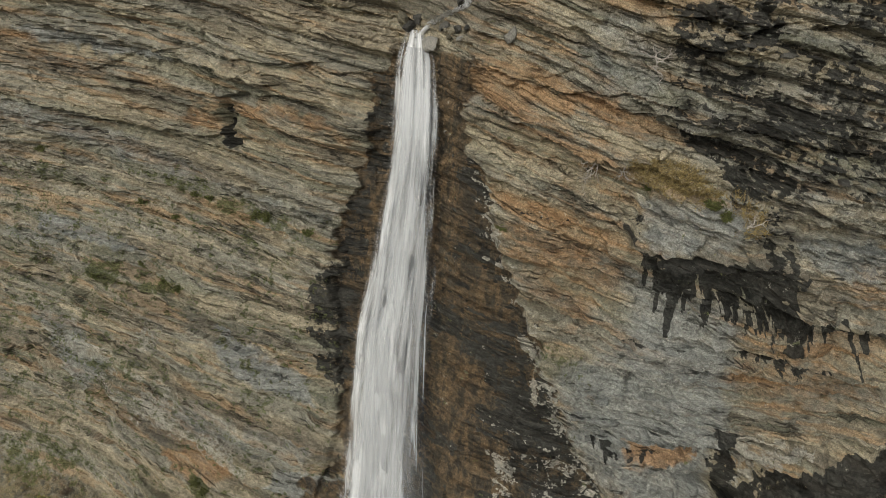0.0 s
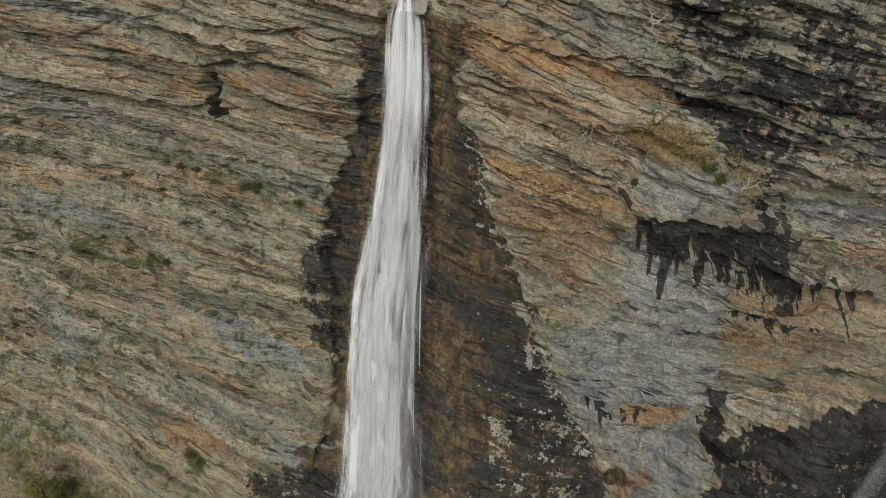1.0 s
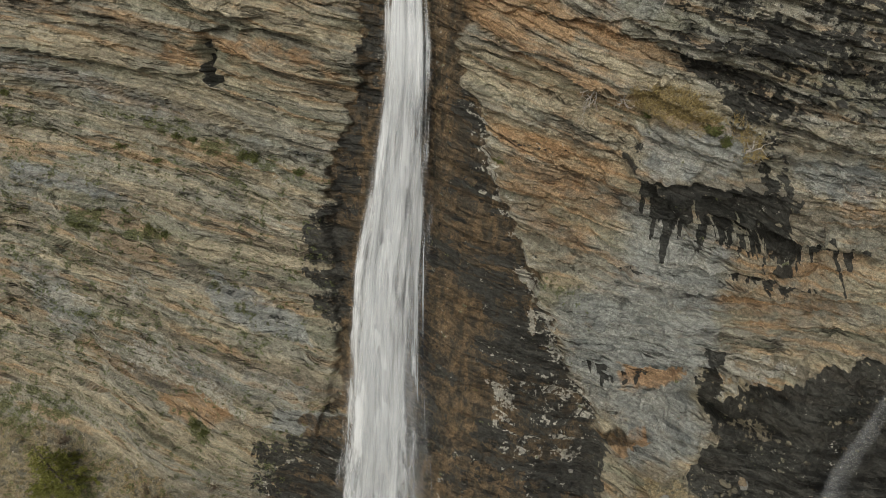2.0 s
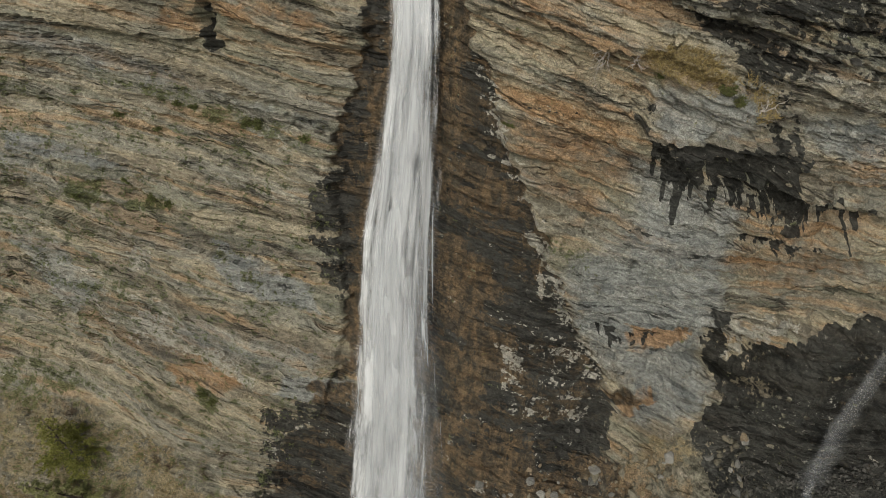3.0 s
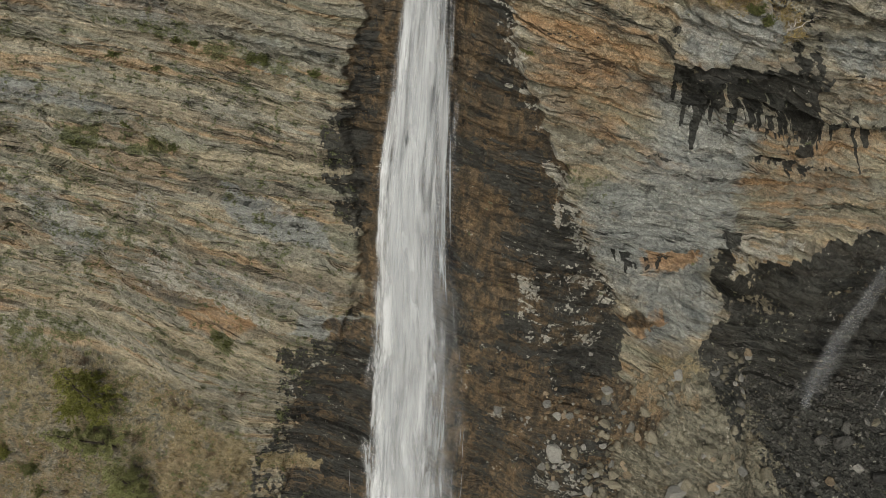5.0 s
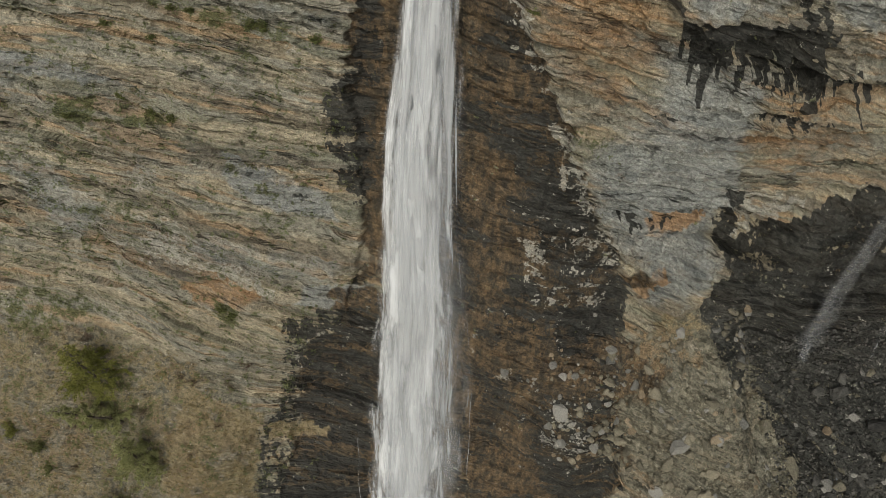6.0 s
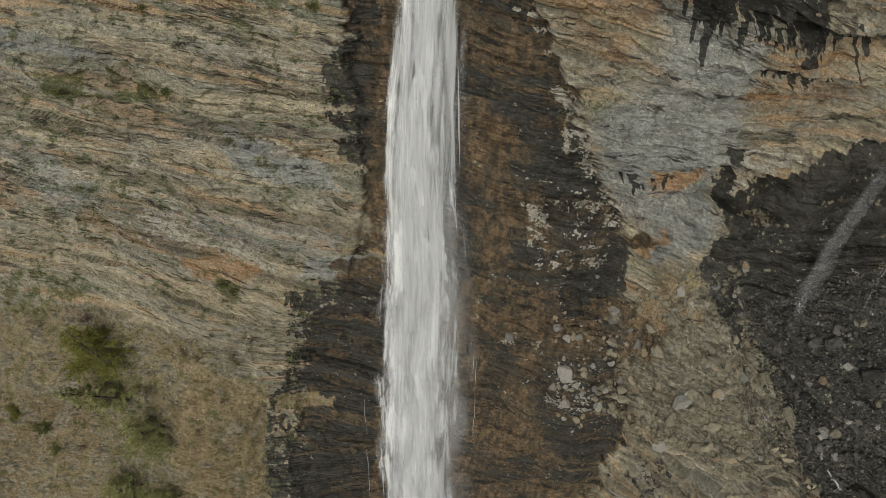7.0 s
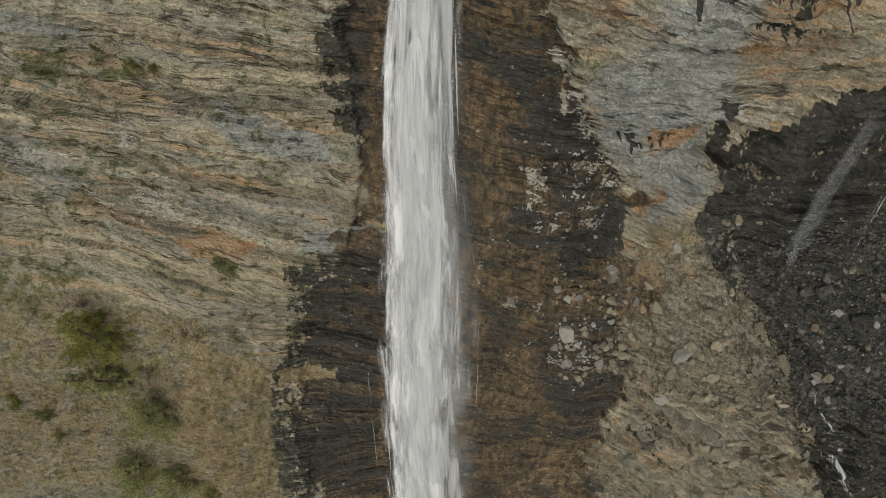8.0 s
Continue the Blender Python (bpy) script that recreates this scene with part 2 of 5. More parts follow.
    wetbrown = k.ramp(k.calc("ADD", film, k.calc("ADD", k.calc("MULTIPLY_ADD", mottle, 1.2, -0.6), k.calc("MULTIPLY_ADD", patch, 1.6, -0.8))), 0.22, 0.5)
    wash = k.mix(k.ramp(k.calc("ADD", k.calc("MULTIPLY", drip, 0.6), k.calc("MULTIPLY", mottle, 0.4)), 0.40, 0.62), (0.036, 0.031, 0.024), (0.150, 0.104, 0.058))
    c = k.mix(k.calc("MULTIPLY", wetbrown, 0.93), c, wash)
    c = k.mix(k.calc("MULTIPLY", stain_shade, 0.96), c, k.mix(k.ramp(v, 0.3, 0.8), (0.009, 0.0098, 0.0092), (0.050, 0.051, 0.046)))
    scar = k.calc("ADD", pale, k.calc("ADD", k.calc("MULTIPLY_ADD", mottle, 1.5, -0.75), k.calc("MULTIPLY_ADD", chip, 0.55, -0.275)))
    scar = k.calc("ADD", scar, k.calc("ADD", k.calc("MULTIPLY_ADD", grain, 1.3, -0.65), k.calc("MULTIPLY_ADD", drip, 1.2, -0.6)))
    scar = k.ramp(scar, 0.52, 0.66)
    c = k.mix(k.calc("MULTIPLY", scar, 0.75), c, k.mix(k.ramp(v, 0.25, 0.85), (0.215, 0.215, 0.195), (0.41, 0.40, 0.345)))
    straw = k.mix(k.ramp(speck, 0.3, 0.7), (0.150, 0.124, 0.070), (0.330, 0.275, 0.165))
    straw = k.mix(k.ramp(k.calc("MULTIPLY_ADD", mottle, 0.5, k.calc("MULTIPLY", patch, 0.6)), 0.50, 0.66, 0, 0.8), straw, k.mix(k.ramp(speck, 0.3, 0.7), (0.135, 0.095, 0.056), (0.270, 0.195, 0.120)))
    straw = k.mix(k.ramp(worn, 0.52, 0.66, 0, 0.7), straw, k.mix(k.ramp(flake, 0.2, 0.9), (0.120, 0.114, 0.096), (0.300, 0.285, 0.240)))
    c = k.mix(k.ramp(k.calc("ADD", dry, k.calc("MULTIPLY_ADD", mottle, 1.8, -0.9)), 0.35, 0.75, 0, 0.85), c, straw)
    moss = k.mix(k.ramp(speck, 0.35, 0.65), (0.045, 0.058, 0.022), (0.115, 0.125, 0.055))
    c = k.mix(k.ramp(k.calc("ADD", green, k.calc("MULTIPLY_ADD", grain, 1.2, k.calc("MULTIPLY_ADD", mottle, 1.9, -1.55))), 0.40, 0.56, 0, 0.85), c, moss)
    c = k.mix(1.0, c, k.mix(k.ramp(speck, 0.25, 0.75), (0.56, 0.56, 0.56), (1.46, 1.46, 1.46)), "MULTIPLY")
    c = k.mix(1.0, c, k.mix(k.ramp(grain, 0.3, 0.7), (0.74, 0.74, 0.74), (1.26, 1.26, 1.26)), "MULTIPLY")
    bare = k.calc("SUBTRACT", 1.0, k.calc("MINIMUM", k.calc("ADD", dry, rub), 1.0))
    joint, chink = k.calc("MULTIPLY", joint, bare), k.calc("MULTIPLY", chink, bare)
    # Shade inside joints and chinks is painted into the colour, over their relief.
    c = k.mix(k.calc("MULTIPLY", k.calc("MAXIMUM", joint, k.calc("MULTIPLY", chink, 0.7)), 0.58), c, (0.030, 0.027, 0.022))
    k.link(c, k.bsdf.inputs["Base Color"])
    wet = k.calc("MAXIMUM", stain_shade, wetbrown)
    k.link(k.ramp(wet, 0.0, 1.0, 0.92, 0.55), k.bsdf.inputs["Roughness"])
    k.bsdf.inputs["Specular IOR Level"].default_value = 0.15
    h = k.calc("ADD", k.calc("MULTIPLY", slab_face, 0.60), k.calc("MULTIPLY_ADD", chip_face, 0.55, k.calc("MULTIPLY", flake_face, 0.20)))
    h = k.calc("ADD", h, k.calc("MULTIPLY", bare, k.calc("MULTIPLY_ADD", thick_lip, 0.36, k.calc("MULTIPLY", thin_lip, 0.15))))
    h = k.calc("ADD", h, k.calc("ADD", k.calc("MULTIPLY", streak, 0.35), k.calc("ADD", k.calc("MULTIPLY", grain, 0.38), k.calc("MULTIPLY", speck, 0.12))))
    h = k.calc("SUBTRACT", h, k.calc("ADD", k.calc("MULTIPLY", joint, 0.8), k.calc("MULTIPLY", chink, 0.4)))
    smooth = k.calc("MULTIPLY_ADD", wet, -0.65, 1.0)
    h = k.calc("ADD", k.calc("MULTIPLY", h, smooth), k.calc("MULTIPLY", k.calc("MULTIPLY", mottle, wet), 1.2))
    k.bump(h, 1.0, 0.34)
    return k.m


def plain_rock(name, dark, light, rough=0.9):
    """Loose stone with a colour of its own per piece."""
    k = Mat(name)
    place = node(k.nt, "NewGeometry")
    info = node(k.nt, "ObjectInfo")
    g = k.noise(place.outputs["Position"], 2.6, 6, 0.68)
    s = k.noise(place.outputs["Position"], 13.0, 3, 0.7)
    v = k.calc("ADD", k.calc("MULTIPLY", g, 0.6), k.calc("MULTIPLY", k.calc("FRACT", k.calc("ADD", info.outputs["Random"], place.outputs["Random Per Island"])), 0.5))
    c = k.mix(k.ramp(v, 0.2, 0.85), dark, light)
    c = k.mix(0.85, c, k.mix(k.ramp(s, 0.3, 0.7), (0.55, 0.55, 0.55), (1.45, 1.45, 1.45)), "MULTIPLY")
    k.link(c, k.bsdf.inputs["Base Color"])
    k.bsdf.inputs["Roughness"].default_value = rough
    k.bsdf.inputs["Specular IOR Level"].default_value = 0.3
    k.bump(k.calc("ADD", g, k.calc("MULTIPLY", s, 0.3)), 0.8, 0.12)
    return k.m


def leaf_material(name, dark, light, through=0.0):
    k = Mat(name)
    place = node(k.nt, "NewGeometry")
    n = k.noise(place.outputs["Position"], 1.3, 4)
    v = k.calc("ADD", k.calc("MULTIPLY", n, 0.7), k.calc("MULTIPLY", place.outputs["Random Per Island"], 0.4))
    c = k.mix(k.ramp(v, 0.25, 0.8), dark, light)
    k.link(c, k.bsdf.inputs["Base Color"])
    k.bsdf.inputs["Roughness"].default_value = 0.7
    k.bsdf.inputs["Specular IOR Level"].default_value = 0.2
    if through:
        t, m = node(k.nt, "BsdfTranslucent"), node(k.nt, "MixShader")
        k.link(c, t.inputs[0])
        m.inputs[0].default_value = through
        k.link(k.bsdf.outputs[0], m.inputs[1])
        k.link(t.outputs[0], m.inputs[2])
        k.link(m.outputs[0], k.out.inputs[0])
    return k.m


def water_material(name, cover, lo, hi, scale=(2.6, 0.16), fine=(9.0, 0.7), gain=0.8):
    """Falling white water: soft streaks and pointed plumes along the flow, thinner at the edges. flow = (across, down, edge)."""
    k = Mat(name)
    flow = k.attr("flow").outputs["Vector"]
    sep = node(k.nt, "SeparateXYZ")
    k.link(flow, sep.inputs[0])
    drawn = k.bent(k.scaled(flow, (1.0, 0.30, 0.0)), 0.5, 0.10)
    a = k.noise(k.scaled(drawn, (scale[0], scale[1] * 3.3, 0.0)), 1.0, 4, 0.55)
    b = k.noise(k.scaled(drawn, (fine[0], fine[1] * 2.2, 0.0)), 1.0, 6, 0.68)
    plume = node(k.nt, "TexVoronoi")
    plume.feature = "SMOOTH_F1"
    plume.inputs["Smoothness"].default_value = 0.35
    plume.inputs["Scale"].default_value = 1.0
    k.link(k.scaled(drawn, (0.80, 0.34, 0.0)), plume.inputs["Vector"])
    c = k.ramp(plume.outputs["Distance"], 0.05, 0.75, 1.0, 0.0)
    v = k.calc("ADD", k.calc("MULTIPLY", a, 0.48), k.calc("ADD", k.calc("MULTIPLY", b, 0.34), k.calc("MULTIPLY", c, 0.20)))
    v = k.calc("MULTIPLY_ADD", v, 1.5, -0.25)
    body = k.calc("ADD", k.calc("MULTIPLY_ADD", v, gain, -0.45 * gain), sep.outputs[2])
    alpha = k.calc("MULTIPLY", k.ramp(body, lo, hi), cover)
    k.link(alpha, k.bsdf.inputs["Alpha"])
    k.link(k.mix(k.ramp(v, 0.15, 0.80), (0.40, 0.422, 0.44), (0.745, 0.775, 0.795)), k.bsdf.inputs["Base Color"])
    k.bsdf.inputs["Roughness"].default_value = 0.6
    k.bump(c, 0.35, 0.4)
    return k.m


ROCK = rock_material("bedded_rock")
STONE_TAN = plain_rock("tan_stone", (0.095, 0.088, 0.064), (0.235, 0.215, 0.158))
STONE_LEDGE = plain_rock("ledge_stone", (0.140, 0.128, 0.092), (0.330, 0.295, 0.212))
STONE_CHIP = plain_rock("pale_chips", (0.22, 0.205, 0.165), (0.52, 0.49, 0.41))
STONE_DARK = plain_rock("dark_wet_stone", (0.022, 0.022, 0.020), (0.104, 0.102, 0.090), 0.6)
STONE_PALE = plain_rock("pale_stone", (0.125, 0.124, 0.112), (0.280, 0.275, 0.245))
STONE_RUST = plain_rock("rust_stone", (0.155, 0.122, 0.080), (0.30, 0.245, 0.168))
NEEDLES = leaf_material("larch_needles", (0.120, 0.138, 0.030), (0.330, 0.330, 0.095), 0.4)
LEAVES = leaf_material("shrub_leaves", (0.080, 0.098, 0.034), (0.205, 0.220, 0.085), 0.4)
STRAW = leaf_material("dry_grass", (0.16, 0.12, 0.05), (0.40, 0.32, 0.15))
GRASS = leaf_material("olive_grass", (0.07, 0.075, 0.028), (0.20, 0.19, 0.085))
BARK = leaf_material("grey_bark", (0.07, 0.055, 0.042), (0.17, 0.145, 0.12))
TWIGS = leaf_material("brown_twigs", (0.070, 0.048, 0.034), (0.16, 0.115, 0.08))
BLEACHED = leaf_material("bleached_wood", (0.30, 0.28, 0.25), (0.52, 0.49, 0.45))
WATER = water_material("falling_water", 0.95, 0.26, 1.02, (1.7, 0.12), (6.0, 1.10), 1.7)
FOAM = water_material("tumbling_foam", 0.85, 0.45, 1.15, (2.2, 0.5), (6.0, 1.6), 1.8)
PLUME = water_material("soft_plume", 0.55, 0.45, 1.30, (1.3, 0.12), (4.5, 0.45), 1.3)
VEIL = water_material("thin_veil", 0.50, 0.62, 1.25, (2.4, 0.10), (7.0, 0.4), 1.7)
FAINT = water_material("faint_mist", 0.075, 0.05, 1.15, (0.3, 0.06), (0.9, 0.15), 0.5)
MIST = water_material("drifting_spray", 0.19, 0.15, 1.15, (0.5, 0.12), (1.6, 0.3))


def mesh_object(name, verts, faces, material, smooth=False, parent=None, label=""):
    me = bpy.data.meshes.new(name)
    verts = np.asarray(verts, np.float32)
    faces = np.asarray(faces, np.int32)
    n = faces.shape[1]
    me.vertices.add(len(verts))
    me.vertices.foreach_set("co", verts.ravel())
    me.loops.add(faces.size)
    me.loops.foreach_set("vertex_index", faces.ravel())
    me.polygons.add(len(faces))
    me.polygons.foreach_set("loop_start", np.arange(0, faces.size, n, dtype=np.int32))
    me.polygons.foreach_set("use_smooth", np.full(len(faces), smooth))
    me.update(calc_edges=True)
    me.materials.append(material)
    ob = new(name, me)
    ob.parent = parent
    return tagged(ob, label) if label else ob


def vector_layer(me, name, values):
    layer = me.attributes.new(name, "FLOAT_VECTOR", "POINT")
    layer.data.foreach_set("vector", np.asarray(values, np.float32).ravel())


def colour_layer(me, name, values):
    layer = me.attributes.new(name, "FLOAT_COLOR", "POINT")
    layer.data.foreach_set("color", np.asarray(values, np.float32).ravel())


def grid_faces(rows, cols):
    i = np.arange(rows * cols).reshape(rows, cols)
    return np.stack([i[:-1, :-1], i[1:, :-1], i[1:, 1:], i[:-1, 1:]], -1).reshape(-1, 4)


# ---- the rock face ----
STEP = 0.105
mid = np.arange(-57.0, 47.0, STEP)
grow = np.cumsum(STEP * 1.13 ** np.arange(1, 42))
COLS = np.concatenate([mid[0] - grow[::-1], mid, mid[-1] + grow])
zs = np.linspace(84.0, -8.0, 330)
gx, gz = np.meshgrid(COLS, zs)
gy = base_y(gx.ravel(), gz.ravel()).reshape(gx.shape)
arc = np.concatenate([np.zeros((1, len(COLS))), np.cumsum(np.hypot(np.diff(gy, axis=0), np.diff(gz, axis=0)), 0)])
NROW = int(np.median(arc[-1]) / STEP)
want = np.linspace(0, 1, NROW)
Z = np.stack([np.interp(want * arc[-1, i], arc[:, i], zs) for i in range(len(COLS))], 1)
X = np.broadcast_to(COLS, Z.shape).copy()
Y = base_y(X.ravel(), Z.ravel()).reshape(Z.shape)


def bed_height(x, z):
    """The level of a bed: beds dip to the right, more steeply low on the left and in the right wall."""
    g = curve(np.array([-60.0, -30, -10, 5, 15, 28, 40, 60]), np.array([-6.8, -3.6, -1.1, 1.5, 4.0, 7.6, 9.6, 11.0]), x)
    foot = sstep(33, 28, z) * sstep(9, 12, x)
    g = g * (1 - foot) + foot * np.interp(x, [10, 16, 21, 31, 40], [0, 0.3, 0.6, 4.6, 9])
    low = sstep(50, 34, z) * 0.22 * (np.clip(x, -34, -8) + 34)
    return z + g + low


warp = 0.55 * fbm(X / 18, Z / 10, 3.1, 2)
W = bed_height(X, Z) + warp
xx, zz = X.ravel(), Z.ravel()


def beds(w, x, seed, thin, thick, run, jitter):
    """Layers of uneven thickness, broken by upright joints: layer and block numbers, and the place within them."""
    r = np.random.default_rng(seed)
    edges = np.cumsum(r.uniform(thin, thick, int(240 / (thin + thick)) * 2 + 40)) - 40
    k = np.clip(np.searchsorted(edges, w) - 1, 0, len(edges) - 2)
    p = (w - edges[k]) / (edges[k + 1] - edges[k])
    s = (x + jitter * gnoise(x / run, w / 3, seed) * run) / run + RAND[(k * 37 + seed) & 4095] * 9.0
    b = np.floor(s).astype(np.int64)
    return k, p, edges[k + 1] - edges[k], b, s - b


def broken_faces(u, v, seed):
    """Flat faces that meet in sharp creases, on unit cells: the height of the face at each place."""
    ui, vi = np.floor(u).astype(np.int64), np.floor(v).astype(np.int64)
    best, out = np.full(u.shape, 9.0), np.zeros(u.shape)
    for a in (-1, 0, 1):
        for c in (-1, 0, 1):
            h = PERM[(PERM[(ui + a + seed) & 4095] + vi + c) & 4095]
            du, dv = u - ui - a - RAND[h], v - vi - c - RAND[(h + 1711) & 4095]
            d = du * du + dv * dv
            near = d < best
            best = np.where(near, d, best)
            out = np.where(near, (RAND[(h + 505) & 4095] - 0.5) * du + (RAND[(h + 909) & 4095] - 0.65) * dv + 0.6 * (RAND[(h + 77) & 4095] - 0.5), out)
    return out


def inside(x, z, pts, soft):
    """1 inside the outline, fading to 0 over soft metres about its edge."""
    out = np.zeros(x.shape)
    px, pz = np.array([p[0] for p in pts]), np.array([p[1] for p in pts])
    near = np.flatnonzero((x > px.min() - soft) & (x < px.max() + soft) & (z > pz.min() - soft) & (z < pz.max() + soft))
    if not len(near):
        return out
    a, b = x[near], z[near]
    odd, dist = np.zeros(len(near), bool), np.full(len(near), 1e9)
    for i in range(len(pts)):
        (x0, z0), (x1, z1) = pts[i - 1], pts[i]
        odd ^= ((z0 > b) != (z1 > b)) & (a < (x1 - x0) * (b - z0) / (z1 - z0 + 1e-9) + x0)
        t = np.clip(((a - x0) * (x1 - x0) + (b - z0) * (z1 - z0)) / ((x1 - x0) ** 2 + (z1 - z0) ** 2 + 1e-9), 0, 1)
        dist = np.minimum(dist, np.hypot(a - x0 - t * (x1 - x0), b - z0 - t * (z1 - z0)))
    out[near] = sstep(-soft, soft, np.where(odd, dist, -dist))
    return out


# rock cover: outlines on the face (across, height), ragged by noise
n1, n2 = fbm(xx / 2.2, zz / 1.6, 5.5, 3), fbm(xx / 2.2, zz / 1.6, 25.5, 3)
wx, wz = xx + 0.45 * n1 + 0.16 * fbm(xx / 0.55, zz / 0.55, 81.0, 2), zz + 0.40 * n2 + 0.20 * fbm(xx / 0.5, zz / 1.2, 83.0, 2)
run_x = xx + 0.10 * gnoise(xx / 0.7, zz / 0.9, 85.0)
finger = 0.5 + 0.9 * gnoise(run_x / 0.75, zz / 30, 87.0) + 0.5 * gnoise(run_x / 0.3, zz / 12, 89.0)
COVER = {name: np.zeros(len(xx)) for name in ("iron", "grey", "black", "film", "dry", "green", "pale", "rubble")}


def zone(name, strength, soft, *outline):
    COVER[name] = np.maximum(COVER[name], strength * inside(wx, wz, outline, soft))


def drips(name, strength, top, length, least=0.15):
    """Water stains that hang in fingers below a line of (across, height)."""
    px, pz = np.array([q[0] for q in top], float), np.array([q[1] for q in top], float)
    fall = np.interp(xx, px, pz) + 0.2 * n1 - zz
    reach = length * np.clip(least + (1 - least) * finger, 0.05, 1.3) * sstep(px[0] - 0.3, px[0] + 0.5, xx) * sstep(px[-1] + 0.3, px[-1] - 0.5, xx)
    COVER[name] = np.maximum(COVER[name], strength * sstep(-0.1, 0.1, fall) * sstep(0.15, -0.15, fall - reach))


zone("iron", 0.9, 0.8, (0.6, 76.1), (3.5, 76.3), (7.6, 75.7), (10.8, 75.9), (11.3, 74.8), (7.7, 74.4), (4.3, 74.2), (2.1, 74.6))
zone("iron", 0.6, 0.6, (3.6, 74.2), (6.4, 73.3), (9.9, 72.3), (11.0, 72.6), (11.1, 73.3), (8.1, 73.4), (5.3, 74.2))
zone("iron", 0.6, 0.8, (9.6, 68.2), (12.1, 67.9), (12.6, 66.0), (11.3, 65.3))
zone("iron", 0.6, 0.8, (7.2, 60.7), (10.0, 63.7), (10.9, 62.1), (11.2, 59.0), (9.3, 58.5))
zone("iron", 1.0, 0.3, (3.5, 63.0), (4.6, 63.0), (4.7, 62.2), (3.6, 62.2))
zone("iron", 0.8, 0.5, (-16.0, 70.5), (-13.4, 71.2), (-9.7, 70.8), (-6.2, 69.4), (-8.0, 69.3), (-11.5, 70.2))
zone("iron", 0.5, 0.8, (-16.6, 70.1), (-13.5, 70.5), (-11.6, 69.2), (-15.2, 68.3))
zone("iron", 0.7, 0.6, (-20.7, 70.3), (-18.1, 70.5), (-18.0, 68.6), (-20.4, 68.1))
zone("iron", 0.4, 1.0, (-38.3, 75.0), (-35.0, 74.3), (-27.5, 73.2), (-28.4, 71.3), (-35.5, 72.1), (-38.9, 72.7))
zone("iron", 0.9, 0.7, (-27.8, 38.6), (-23.0, 39.8), (-19.4, 38.7), (-20.4, 36.2), (-26.8, 35.7))
zone("iron", 0.5, 0.8, (-36.2, 42.5), (-27.1, 41.5), (-20.3, 39.6), (-22.2, 38.1), (-28.7, 39.6), (-36.8, 40.4))
zone("iron", 0.9, 0.4, (13.7, 49.3), (15.5, 49.6), (19.2, 48.6), (20.0, 46.8), (17.7, 47.1), (14.0, 48.1))
zone("iron", 0.4, 1.2, (19.3, 61.8), (23.8, 61.1), (32.4, 56.7), (34.4, 51.0), (28.2, 52.0), (21.4, 56.0))
zone("iron", 0.5, 0.8, (23.1, 74.8), (25.8, 74.3), (26.2, 72.9), (23.4, 73.5))
zone("iron", 0.4, 0.8, (25.8, 66.4), (28.2, 66.5), (29.5, 63.1), (27.1, 63.7))
zone("iron", 0.7, 0.4, (15.5, 43.2), (17.3, 43.1), (17.4, 41.3), (14.3, 40.4))
zone("iron", 0.5, 0.8, (9.7, 34.2), (12.9, 33.1), (12.1, 32.0), (8.9, 33.1))
zone("iron", 0.5, 0.8, (-22.8, 19.7), (-20.8, 17.5), (-22.6, 16.3), (-24.0, 18.2))
zone("iron", 0.5, 0.6, (-23.2, 22.3), (-16.0, 19.8), (-16.7, 17.8), (-23.3, 20.0))
zone("iron", 0.35, 1.0, (-21.7, 53.8), (-10.8, 51.1), (-9.0, 48.1), (-19.2, 50.6))
zone("iron", 0.35, 0.8, (-0.2, 54.0), (3.3, 56.9), (2.9, 52.4), (-0.6, 51.0))
zone("iron", 0.4, 1.0, (-17.0, 75.3), (-7.7, 74.7), (-5.3, 72.0), (-9.6, 72.3), (-16.2, 73.3))
zone("iron", 0.4, 0.6, (42.4, 40.7), (35.2, 45.5), (25.3, 46.1), (32.3, 43.1))
zone("grey", 0.8, 2.5, (12.4, 64.3), (14.8, 64.2), (20.1, 61.7), (21.9, 53.7), (21.9, 44.7), (14.5, 43.8), (9.5, 49.5), (7.9, 55.4), (12.1, 57.7))
zone("grey", 0.8, 0.8, (21.7, 68.0), (27.9, 67.5), (29.3, 63.6), (26.4, 64.6), (22.7, 66.8))
zone("grey", 0.7, 0.6, (12.2, 69.9), (17.7, 70.6), (19.1, 67.2), (13.8, 66.8))
zone("grey", 0.5, 0.8, (-39.7, 69.4), (-25.9, 67.1), (-15.9, 64.6), (-7.3, 64.3), (-10.0, 63.0), (-23.5, 64.2), (-40.3, 67.0))
zone("grey", 0.6, 0.6, (-41.1, 48.9), (-36.5, 48.8), (-32.4, 44.8), (-37.4, 40.4), (-39.9, 45.6))
zone("grey", 0.5, 1.0, (-24.0, 44.8), (-11.4, 42.9), (-11.8, 38.4), (-20.3, 40.9), (-26.2, 41.9))
zone("grey", 0.5, 0.6, (-42.7, 57.9), (-33.5, 57.1), (-37.0, 55.5), (-43.4, 55.5))
zone("grey", 0.45, 1.0, (8.8, 80.4), (12.5, 81.0), (13.2, 76.4), (10.9, 75.4), (7.8, 77.7))
zone("grey", 0.4, 1.0, (-37.0, 75.5), (-22.2, 74.0), (-22.4, 72.9), (-27.4, 73.8), (-37.2, 74.6))
zone("grey", 0.6, 0.8, (17.1, 32.8), (19.1, 32.2), (18.2, 30.3), (16.3, 29.8))
zone("black", 0.25, 0.6, (13.4, 22.4), (16.2, 25.5), (17.5, 20.1), (14.4, 13.6))
zone("grey", 0.5, 0.8, (6.2, 5.5), (8.8, 7.4), (9.8, 0.7), (6.5, -2.0))
